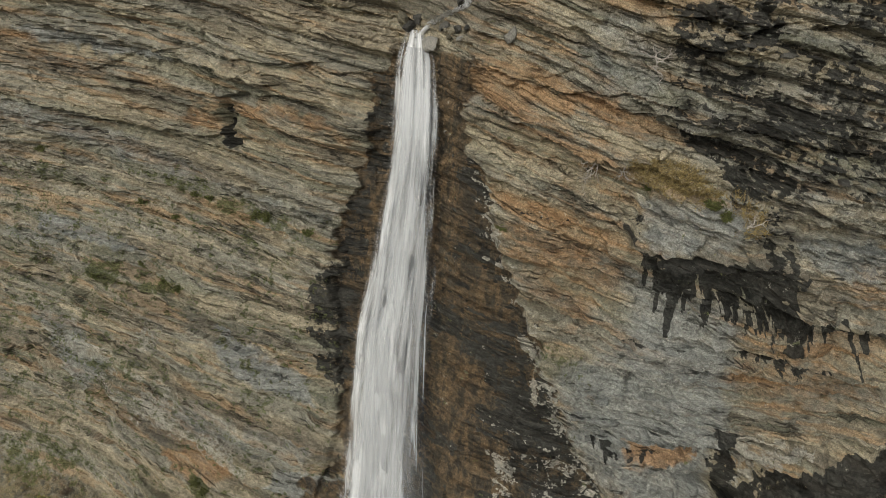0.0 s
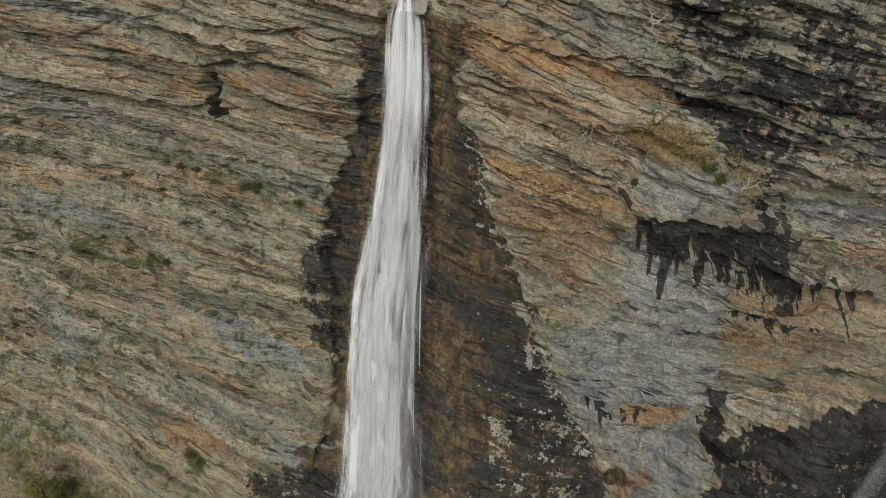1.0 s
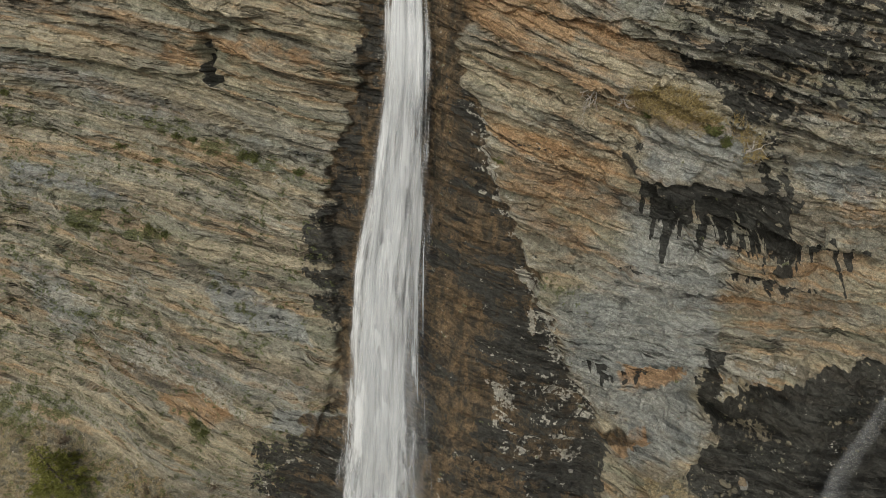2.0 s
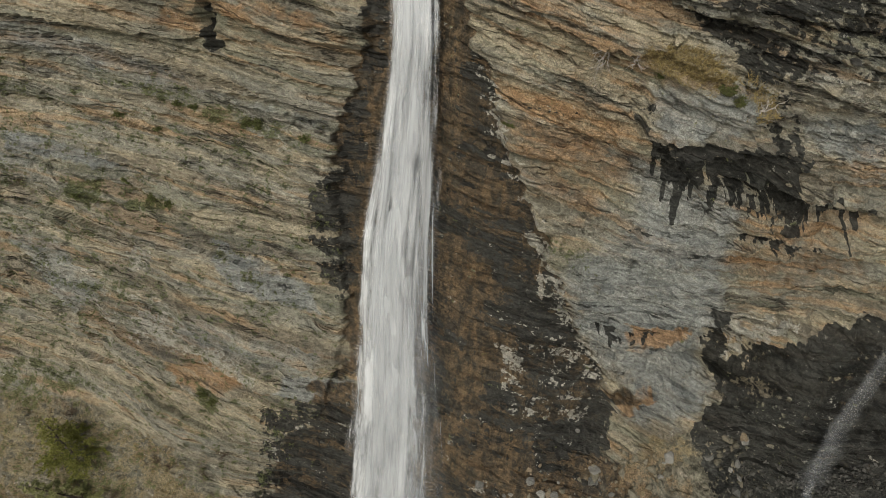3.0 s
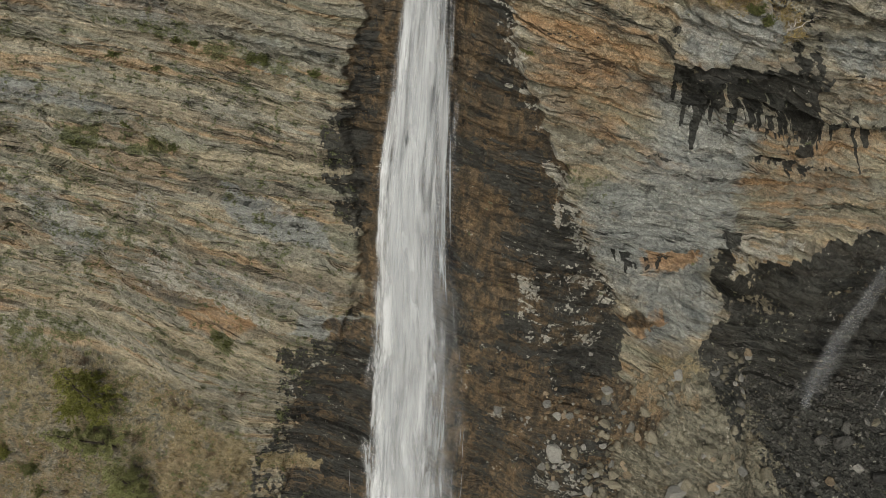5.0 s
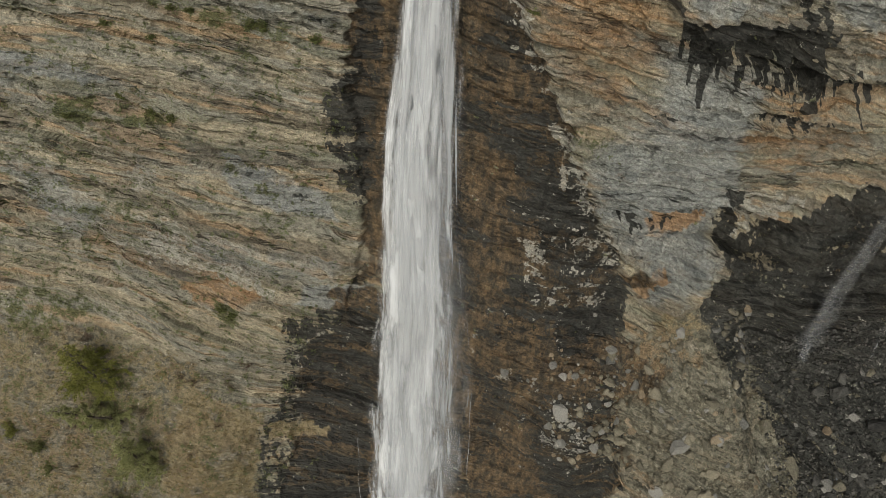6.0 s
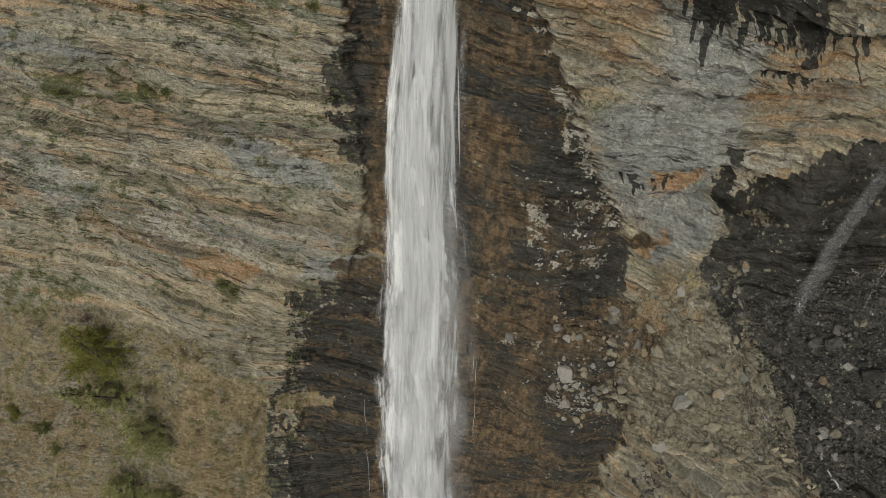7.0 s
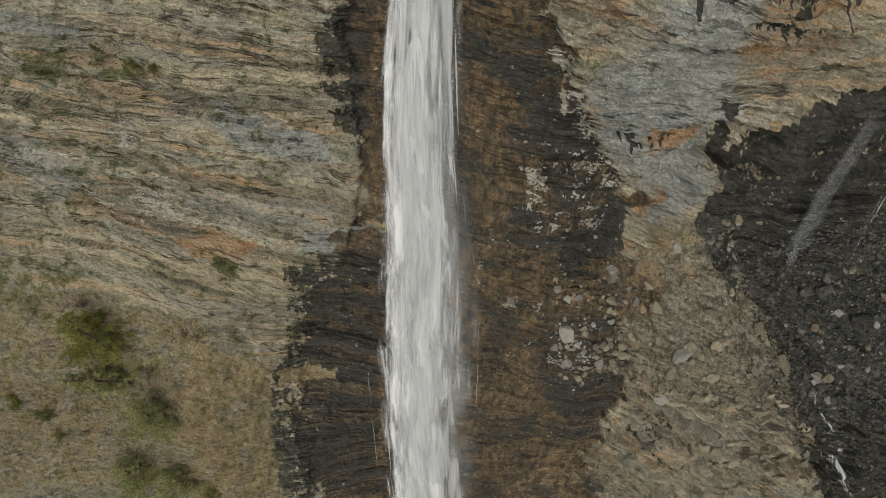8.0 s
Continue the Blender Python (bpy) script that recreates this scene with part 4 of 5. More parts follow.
ledge([(-36.4, 34.5), (-32.5, 34.4), (-28.1, 34.3), (-22.4, 33.3)], 0.4, 0.8, 0.6, 0.5)
ledge([(-19.3, 37.8), (-15.1, 36.7), (-11.4, 35.3)], 0.35, 0.8, 0.5, 0.5)
ledge([(-38.6, 58.3), (-34.6, 57.6), (-29.4, 56.9), (-25.6, 55.3), (-23.1, 54.4)], 0.5, 0.9, 0.7, 0.6)
ledge([(16.0, 27.6), (21, 28.4), (26, 25.5), (31, 21.0)], 0.9, 0.55, 0.9, 0.5)
ledge([(17.1, 22.7), (20.9, 25.0), (26, 22.0), (31.5, 18.3)], 0.9, 0.55, 0.9, 0.5)
ledge([(17.5, 20.0), (21.5, 22.3), (27, 18.8), (32.5, 15.3)], 0.9, 0.55, 0.9, 0.5)
ledge([(18.0, 17.4), (22.3, 19.4), (28, 16.0), (33.9, 12.4)], 0.9, 0.55, 0.9, 0.5)
ledge([(20.9, 13.6), (28.7, 10.2), (36.9, 6.5)], 0.9, 0.55, 0.9, 0.5)
# seams that run along the beds of the right wall
for seam in (
        ((0.6, 73.8), (2.5, 73.8), (4.3, 73.5), (5.7, 73.2), (7.2, 72.4), (8.6, 71.8), (10.0, 71.5), (11.6, 71.8)),
        ((3.2, 76.3), (5.9, 75.7), (8.3, 75.6), (10.9, 75.2), (12.8, 75.0)),
        ((11.6, 72.3), (13.2, 72.1), (14.2, 73.3), (15.1, 72.9)),
        ((4.4, 70.3), (6.7, 69.2), (9.5, 68.9), (11.7, 68.2)),
        ((3.8, 66.9), (6.1, 66.4), (9.0, 66.8), (10.6, 65.5)),
        ((4.9, 59.8), (7.3, 59.2), (9.3, 58.5), (10.1, 58.2))):
    ledge(seam, 0.30, 0.5, 0.55, 0.35)
for seam in (
        ((10.9, 58.4), (13.6, 58.3), (16.0, 57.5), (18.8, 55.7)),
        ((20.5, 59.0), (25.4, 56.9), (29.2, 55.9), (32.9, 55.6)),
        ((9.7, 53.8), (13.4, 53.8), (16.8, 53.1), (19.2, 51.6), (22.6, 50.4)),
        ((11.2, 50.1), (14.3, 49.5), (17.4, 48.8), (20.7, 48.4))):
    ledge(seam, 0.30, 0.5, 0.50, 0.35)
# dark broken courses high on the right
for seam in (
        ((13.2, 80.5), (15.0, 80.3), (16.8, 79.8), (19.2, 80.4)),
        ((13.3, 79.6), (14.9, 79.0), (16.4, 78.8)),
        ((11.4, 76.0), (13.9, 75.2), (16.7, 74.8), (20.3, 74.3), (23.1, 73.6), (26.2, 72.9)),
        ((17.1, 72.3), (19.4, 72.1), (22.5, 71.7), (25.4, 71.4)),
        ((21.1, 70.7), (23.0, 69.9), (25.3, 69.1), (27.5, 68.9)),
        ((20.1, 80.1), (22.2, 80.4), (24.5, 79.6)),
        ((22.7, 75.4), (25.7, 74.8))):
    ledge(seam, 0.55, 0.5, 0.9, 0.45)
ledge([(12.3, 67.0), (13.8, 66.9), (15.3, 66.9), (17.8, 66.7), (20.7, 66.2), (22.5, 65.6)], 0.5, 1.0, 0.9, 0.8)
ledge([(21.9, 63.2), (23.4, 62.6), (25.5, 62.0), (28.4, 60.8), (30.6, 60.1)], 0.6, 0.8, 1.3, 0.9)
# seams that run along the beds of the left wall
for seam in (
        ((-27.9, 70.9), (-23.7, 70.6), (-20.2, 69.9)),
        ((-32.2, 68.7), (-27.3, 68.0), (-21.5, 67.6), (-15.7, 68.2), (-11.6, 68.0), (-8.0, 67.6)),
        ((-39.6, 69.9), (-35.7, 68.8), (-31.3, 67.9), (-27.1, 66.5), (-23.3, 66.0), (-19.1, 65.3)),
        ((-27.7, 62.6), (-23.8, 62.3), (-20.4, 62.0), (-16.7, 61.6), (-12.0, 61.8)),
        ((-18.0, 65.4), (-14.3, 64.6), (-10.9, 63.9), (-8.2, 63.2), (-6.4, 62.6)),
        ((-12.6, 77.9), (-9.2, 76.6), (-6.0, 75.9), (-3.5, 75.5)),
        ((-26.9, 76.6), (-22.0, 75.3), (-18.1, 74.3), (-14.6, 74.0), (-9.4, 74.5)),
        ((-9.9, 78.8), (-5.9, 78.1), (-2.6, 77.7))):
    ledge(seam, 0.40, 0.6, 0.65, 0.4)
for seam in (
        ((-37.4, 59.2), (-32.7, 58.7), (-28.2, 57.1), (-21.8, 57.2), (-17.6, 56.5), (-11.3, 56.2), (-8.7, 55.3)),
        ((-36.1, 54.9), (-31.3, 54.0), (-26.4, 52.9), (-20.5, 52.3), (-15.8, 51.5), (-10.4, 49.1)),
        ((-35.4, 48.1), (-31.2, 47.7), (-27.3, 45.9), (-23.6, 45.3), (-18.9, 45.2), (-13.2, 42.9), (-9.2, 40.9)),
        ((-16.3, 48.8), (-12.6, 47.3), (-8.8, 45.0)),
        ((-44.2, 43.6), (-40.0, 42.0), (-36.9, 38.9), (-33.9, 37.1), (-28.7, 36.5), (-22.8, 37.3), (-18.8, 38.0), (-14.3, 35.0)),
        ((-37.4, 34.0), (-33.1, 33.6), (-28.6, 32.2), (-24.4, 30.0), (-20.7, 27.3)),
        ((-32.0, 39.2), (-28.0, 38.8), (-27.0, 36.2)),
        ((-32.9, 45.8), (-28.6, 45.1), (-24.2, 45.2))):
    ledge(seam, 0.35, 0.6, 0.60, 0.4)
D += 1.0 * inside(xf, zz, [(12.5, 66), (20.5, 65.6), (19.8, 69), (16, 70.2), (12.6, 69.6)], 0.5)
D -= 1.3 * inside(wx * 0.5 + xf * 0.5, zz, [(-18.0, 70.5), (-17.1, 70.4), (-17.0, 68.6), (-16.4, 67.3), (-17.0, 67.2), (-17.9, 68.9)], 0.25)

# the brook's notch behind the lip
notch = sstep(2.8, 1.0, np.abs(xf - np.interp(zz, [76, 79, 84], [-1.5, 0.0, 1.6])))
D -= notch * np.clip(zz - 76.6, 0, 9) * 0.22

DG = D.reshape(NROW, -1)
DG[:, 1:-1] = 0.12 * DG[:, :-2] + 0.76 * DG[:, 1:-1] + 0.12 * DG[:, 2:]
D = DG.ravel()
ty, tz = np.gradient(Y, axis=0), np.gradient(Z, axis=0)
sx, sy, sz = np.gradient(X, axis=1), np.gradient(Y, axis=1), np.gradient(Z, axis=1)
N = np.stack([ty * sz - tz * sy, tz * sx, -ty * sx], -1)
N /= np.linalg.norm(N, axis=-1)[..., None] + 1e-9
N *= np.where(N[..., 1:2] > 0, -1, 1)
fade_out = sstep(-100, -70, xx) * sstep(90, 60, xx)
P = np.stack([X, Y, Z], -1).reshape(-1, 3) + N.reshape(-1, 3) * (D * fade_out)[:, None]
PG = P.reshape(NROW, len(COLS), 3)

cliff = mesh_object("cliff_face", P, grid_faces(NROW, len(COLS)), ROCK, False)
tagged(cliff, "tall bedded limestone cliff, tan and rust-stained with black wet streaks", "cliff", kind="structure")
vector_layer(cliff.data, "strata", np.stack([xf, yf, wf], 1))
colour_layer(cliff.data, "cover_a", np.stack([COVER[n] for n in ("iron", "grey", "black", "film")], 1))
colour_layer(cliff.data, "cover_b", np.stack([COVER[n] for n in ("dry", "green", "pale", "rubble")], 1))


def skirt(name, ring, label, lift):
    """Coarse ground that carries an edge of the face on, in steps (out, rise)."""
    rows = [ring]
    for dy, dz, rough in lift:
        q = rows[-1] + np.array([0, dy, dz])
        q = q + rough * np.stack([0 * q[:, 0], gnoise(q[:, 0] / 19, q[:, 1] / 23, 1.0), gnoise(q[:, 0] / 17, q[:, 1] / 21, 7.0)], 1)
        rows.append(q)
    v = np.concatenate(rows)
    ob = mesh_object(name, v, grid_faces(len(rows), len(ring)), ROCK, True)
    vector_layer(ob.data, "strata", np.stack([v[:, 0], v[:, 1], v[:, 2]], 1))
    a = np.zeros((len(v), 4))
    g = 0.6 + 0.3 * gnoise(v[:, 0] / 12, v[:, 1] / 12, 3.0)
    colour_layer(ob.data, "cover_a", a)
    colour_layer(ob.data, "cover_b", np.stack([g, g * 0.5, a[:, 0], g], 1))
    return tagged(ob, label, "ground", kind="structure")


TOPSTEPS = [(0.6, 1.5, 0.3), (1.5, 2.5, 0.6), (4, 3, 1), (8, 3.5, 1.5), (15, 5, 2), (30, 7, 3), (60, 10, 5), (200, 40, 9)]
skirt("ground_above", PG[0, ::6], "grassy rock slope above the cliff", TOPSTEPS)
skirt("ground", PG[-1, ::6], "rough grassy valley floor below the cliff", [(-2, -1.0, 0.2), (-5, -2, 0.6), (-12, -2.5, 1), (-30, -4, 1.5), (-80, -5, 2), (-300, -8, 3), (-1500, -10, 4)])


# ---- helpers for things ----
def place(x, z):
    """The point of the finished face at (across, height), and its outward normal."""
    i = int(np.clip(np.searchsorted(COLS, x), 3, len(COLS) - 4))
    j = int(np.clip(np.searchsorted(-Z[:, i], -z), 3, NROW - 4))
    a, b = PG[j + 2, i] - PG[j - 2, i], PG[j, i + 2] - PG[j, i - 2]
    n = Vector(np.cross(a, b)).normalized()
    return Vector(PG[j, i]), (n if n.y < 0 else -n)


def part(name, bm, material, parent, label=""):
    me = bpy.data.meshes.new(name)
    bm.to_mesh(me)
    bm.free()
    me.materials.append(material)
    ob = new(name, me)
    ob.parent = parent
    return tagged(ob, label) if label else ob


def rock_mesh(name, seed, subdiv, material, flat=1.0):
    """An angular stone of about unit radius: a ball cut by random planes."""
    r = random.Random(seed)
    bm = bmesh.new()
    bmesh.ops.create_cube(bm, size=1.7)
    bmesh.ops.subdivide_edges(bm, edges=bm.edges[:], cuts=2 * subdiv - 1, use_grid_fill=True)
    planes = [(Vector((r.gauss(0, 1), r.gauss(0, 1), r.gauss(0, 1))).normalized(), r.uniform(0.46, 0.80)) for _ in range(16)]
    for v in bm.verts:
        for n, d in planes:
            over = v.co.dot(n) - d
            if over > 0:
                v.co -= n * over
        v.co += Vector((r.uniform(-1, 1), r.uniform(-1, 1), r.uniform(-1, 1))) * 0.06
        v.co.z *= flat
    me = bpy.data.meshes.new(name)
    bm.to_mesh(me)
    bm.free()
    me.materials.append(material)
    return me


def stone(name, me, x, z, size, label, turn=0.0, sink=0.25, tip=0.0, group="", stretch=(1, 1, 1)):
    p, n = place(x, z)
    ob = new(name, me)
    up = (n + Vector((0, 0, 1.2))).normalized()
    q = up.to_track_quat("Z", "Y").to_matrix().to_4x4()
    ob.matrix_world = Matrix.Translation(p + n * size * (0.55 - sink)) @ q @ pose(0, 0, 0, tip, 0, turn) @ Matrix.Diagonal((size * stretch[0], size * stretch[1], size * stretch[2], 1))
    return tagged(ob, label, "rock", group)


# ---- the waterfall ----
FALL_Z = np.array([-6.0, 7, 24, 35, 43, 50, 55.5, 60.7, 67, 72, 75.3, 77.2])
FALL_L = curve(FALL_Z, np.array([-15.0, -13.6, -11.5, -9.6, -8.4, -7.5, -6.7, -5.6, -4.2, -3.35, -2.9, -2.1]), np.linspace(-6, 77.2, 400))
FALL_R = curve(FALL_Z, np.array([-5.3, -4.2, -2.8, -1.9, -1.7, -1.6, -1.4, -1.0, -0.7, -0.5, -0.6, -1.3]), np.linspace(-6, 77.2, 400))


def fall_edge(table, z):
    return np.interp(z, np.linspace(-6, 77.2, 400), table)


def fall_y(x, z):
    """Where the falling water hangs before the rock."""
    lean = 0.45 * base_y(np.full_like(z, -2.5), z) + 0.55 * base_y(x, z)
    return lean - 0.5 - 1.1 * sstep(77, 70, z)


def water_sheet(name, xs_of, z_top, z_end, out, thick, weight, material, parent, across=36, label="", step=0.3, both=False):
    """A sheet of water, bulging and rounded at its sides; the body of the fall has a back skin too."""
    zr = np.arange(z_top, z_end, -step)
    u = np.linspace(0, 1, across)
    U, ZZ = np.meshgrid(u, zr)
    l, r = xs_of(zr)
    XX = l[:, None] + (r - l)[:, None] * U
    YY = fall_y(XX.ravel(), ZZ.ravel()).reshape(XX.shape) - out
    round_ = np.sqrt(np.clip(1 - (2 * U - 1) ** 2, 0, 1))
    lump = 0.22 * fbm(XX * 0.9, ZZ * 0.16, out, 3)
    front = np.stack([XX, YY - (thick * 0.5 + lump) * round_, ZZ], -1)
    back = np.stack([XX, YY + thick * 0.5 * round_, ZZ], -1)
    nr, nc = XX.shape
    f = grid_faces(nr, nc)
    skins = [front, back] if both else [front]
    v = np.concatenate([q.reshape(-1, 3) for q in skins])
    ob = mesh_object(name, v, np.concatenate([f, f[:, ::-1] + nr * nc]) if both else f, material, True, parent, label)
    flow = np.stack([U * (r - l).mean() + l.mean() + out * 7.3, ZZ, weight(U, ZZ)], -1).reshape(-1, 3)
    vector_layer(ob.data, "flow", np.concatenate([flow + np.array([3.7 * i, 1.1 * i, 0]) for i in range(len(skins))]))
    return ob


waterfall = tagged(new("waterfall"), "tall white waterfall sliding down a dark wet rock gully", "waterfall")
waterfall.location = (0, 0, 0)


def body_weight(U, ZZ):
    soft = sstep(-0.02, 0.30, U) * sstep(1.0, 0.58, U)
    gaps = 1.0 - 0.66 * sstep(66, 62, ZZ) * sstep(44, 52, ZZ) * (np.exp(-((U - 0.60) / 0.045) ** 2) + np.exp(-((U - 0.78) / 0.04) ** 2))
    thin_right = 1.0 - 0.42 * sstep(0.50, 0.85, U) * sstep(72, 58, ZZ)
    lacy = 1.0 - 0.38 * sstep(73.0, 74.6, ZZ)
    foot = 1.0 - 0.22 * sstep(26, 8, ZZ)
    return soft * gaps * thin_right * lacy * foot


water_sheet("water_body", lambda z: (fall_edge(FALL_L, z) - 0.60 + 0.16 * gnoise(z / 5.3, z * 0, 5.0), fall_edge(FALL_R, z) + 0.45), 77.2, -6, 0.0, 0.9, body_weight, WATER, waterfall, 60, "opaque white water", both=True)
water_sheet("water_veil", lambda z: (fall_edge(FALL_L, z) - 0.35, fall_edge(FALL_R, z) + 0.55 + 0.02 * (77 - z)), 76.4, -6, 0.35, 0.5,
            lambda U, ZZ: sstep(0, 0.25, U) * sstep(1, 0.7, U), VEIL, waterfall, 50, "thin broken veil of water")
water_sheet("drifting_spray", lambda z: (fall_edge(FALL_L, z) - 0.8 - 0.012 * (77 - z), fall_edge(FALL_R, z) + 1.0 + 0.03 * (77 - z)), 70, -6, 0.8, 0.8,
            lambda U, ZZ: sstep(0, 0.4, U) * sstep(1, 0.6, U) * sstep(70, 55, ZZ), MIST, waterfall, 30, "faint drifting spray")


def strand(u0, z_top, length, width, out, drift, material=None):
    def xs(z):
        l, r = fall_edge(FALL_L, z), fall_edge(FALL_R, z)
        t = (z_top - z) / length
        c = l + (r - l) * (u0 + drift * t) + 0.10 * gnoise(z * 0.35, u0 * 40, 2.0)
        w = width * (0.35 + 0.9 * np.sin(np.pi * np.clip(t, 0, 1)) ** 0.7)
        return c - w, c + w
    water_sheet("water_strand", xs, z_top, z_top - length, out, width * 0.4, lambda U, ZZ: sstep(0, 0.5, U) * sstep(1, 0.5, U) * sstep(0, 3.5, z_top - ZZ) * sstep(0, 2.0, ZZ - z_top + length),
                material or WATER, waterfall, 9, step=0.45)


rs = random.Random(5)
for i in range(20):
    top = 74 - 3.1 * i - rs.uniform(0, 2)
    strand(rs.uniform(0.10, 0.75), top, rs.uniform(5, 13), rs.uniform(0.35, 0.85), rs.uniform(0.42, 0.5), rs.uniform(-0.05, 0.05), PLUME)
for u0, top, length, width in ((0.69, 65.5, 19, 0.20), (0.90, 66, 22, 0.16), (0.98, 62, 20, 0.10), (0.52, 64, 14, 0.22), (1.06, 44, 16, 0.07), (1.10, 40, 18, 0.06), (1.12, 30, 22, 0.07), (1.0, 36, 18, 0.12), (-0.03, 30, 22, 0.07), (-0.16, 28, 26, 0.06), (0.02, 20, 22, 0.10)):
    strand(u0, top, length, width, 0.3, 0.02, PLUME if 0.3 < u0 < 0.95 else VEIL)


def ribbon(name, line, widths, material, parent, out, thick=0.12, label="", free=False):
    """Running water on the rock along (across, height), or free in the air along (x, y, z)."""
    pts = np.array(line, float)
    t = np.linspace(0, 1, 90)
    knots = np.linspace(0, 1, len(pts))
    if free:
        c = np.stack([curve(knots, pts[:, i], t) for i in range(3)], 1)
    else:
        q = np.stack([curve(knots, pts[:, i], t) for i in range(2)], 1)
        c = np.array([tuple(a + n * out) for a, n in (place(x, z) for x, z in q)])
        for _ in range(30):
            c[1:-1] = (c[:-2] + 2 * c[1:-1] + c[2:]) / 4
    w = np.interp(t, np.linspace(0, 1, len(widths)), widths)
    u = np.linspace(-1, 1, 11)
    run = np.concatenate([[0], np.cumsum(np.linalg.norm(np.diff(c, axis=0), axis=1))])
    wob = 0.35 * gnoise(run * 0.45, run * 0 + 3.3, float(len(pts)))
    XX = c[:, None, 0] + w[:, None] * (u + wob[:, None])
    crown = thick * np.sqrt(1 - u * u)[None, :]
    front = np.stack([XX, c[:, None, 1] - crown, c[:, None, 2] + 0.6 * crown], -1)
    back = np.stack([XX, c[:, None, 1] + crown * 0.3, np.broadcast_to(c[:, None, 2], XX.shape)], -1)
    f = grid_faces(len(t), 11)
    ob = mesh_object(name, np.concatenate([front.reshape(-1, 3), back.reshape(-1, 3)]), np.concatenate([f, f[:, ::-1] + len(t) * 11]), material, True, parent, label)
    edge = (1 - u * u)[None, :] * np.ones((len(t), 1))
    ends = (sstep(0, 0.12, t) * sstep(1, 0.75, t) if free else sstep(0, 0.08, t) * sstep(1, 0.92, t))[:, None]
    pace = 0.7 if free else 3.0
    flow = np.stack([XX * (0.8 if free else 1.6), np.broadcast_to(run[:, None] * pace, XX.shape), (edge ** 1.5 if free else 0.25 + 0.75 * edge) * ends], -1).reshape(-1, 3)
    vector_layer(ob.data, "flow", np.concatenate([flow, flow + np.array([2.3, 5.1, 0])]))
    return ob


brook = tagged(new("mountain_brook"), "white brook tumbling between boulders above the lip", "brook")
ribbon("upper_cascade", [(1.5, 80.6), (1.1, 79.6), (0.4, 79.0), (-0.3, 78.4), (-0.9, 77.8)], [0.5, 0.6, 0.8, 0.9, 0.4], FOAM, brook, 0.15, 0.3)
ribbon("lower_cascade", [(-1.0, 77.9), (-1.5, 77.2), (-1.85, 76.7), (-2.0, 76.0)], [0.3, 0.35, 0.45, 0.7], FOAM, brook, 0.15, 0.25)

side_fall = tagged(new("side_waterfall"), "thin misty waterfall drifting down into dark rubble", "waterfall")
SIDE = [(37.6, 32.2, 47.6), (35.4, 30.2, 42.6), (33.7, 28.6, 37.8), (32.9, 27.3, 34.4), (32.6, 26.6, 31.4)]
ribbon("thin_stream", SIDE, [0.45, 0.5, 0.7, 0.8, 0.9], FAINT, side_fall, 0, 0.3, free=True)
ribbon("drifting_spray", [(x - 0.1, y - 0.5, z) for x, y, z in SIDE], [0.6, 0.9, 1.4, 1.9, 2.2], FAINT, side_fall, 0, 0.6, free=True)
ribbon("splash", [(32.9, 26.8, 33.6), (32.6, 26.2, 32.2), (32.4, 25.6, 31.2)], [0.35, 0.6, 0.9], MIST, side_fall, 0, 0.3, free=True)
small_fall = tagged(new("small_waterfall"), "short thin waterfall over a dark wet rock step", "waterfall")
ribbon("thin_stream", [(41.6, 28.0, 38.4), (40.6, 26.6, 34.6), (39.6, 25.0, 30.8)], [0.18, 0.2, 0.3], VEIL, small_fall, 0, 0.25, free=True)
ribbon("splash", [(40.3, 25.6, 32.2), (39.7, 25.0, 30.8)], [0.15, 0.3], VEIL, small_fall, 0, 0.2, free=True)

stream = tagged(new("rubble_stream"), "small white stream cascading down a dark rocky channel", "stream")
ribbon("upper_chute", [(32.8, 27.1), (31.9, 25.9), (31.2, 24.9), (30.9, 24.0)], [0.15, 0.3, 0.25, 0.25], VEIL, stream, 0.12, 0.15)
ribbon("middle_chute", [(31.3, 23.7), (32.0, 22.8), (32.7, 21.7)], [0.12, 0.2, 0.3], VEIL, stream, 0.12, 0.15)
ribbon("lower_chute", [(33.0, 21.0), (34.0, 18.3), (35.2, 15.5), (36.4, 12.2)], [0.45, 0.7, 0.7, 0.5], VEIL, stream, 0.25, 0.25)
ribbon("tail_chute", [(37.4, 11.0), (39.4, 8.0), (42.6, 3.0)], [0.3, 0.5, 0.4], VEIL, stream, 0.25, 0.2)

# ---- boulders ----
TAN = [rock_mesh("tan_boulder", i, 2, STONE_TAN, 0.8) for i in range(5)]
DARK = [rock_mesh("dark_boulder", 20 + i, 2, STONE_DARK, 0.75) for i in range(5)]
PALE = [rock_mesh("pale_boulder", 40 + i, 2, STONE_PALE, 0.8) for i in range(4)]
RUST = [rock_mesh("rust_boulder", 60 + i, 2, STONE_RUST, 0.7) for i in range(3)]
stone("boulder", PALE[0], -0.55, 76.9, 0.85, "large pale tan boulder wedged at the lip of the fall", 20, -0.15, stretch=(1.15, 0.8, 0.95))
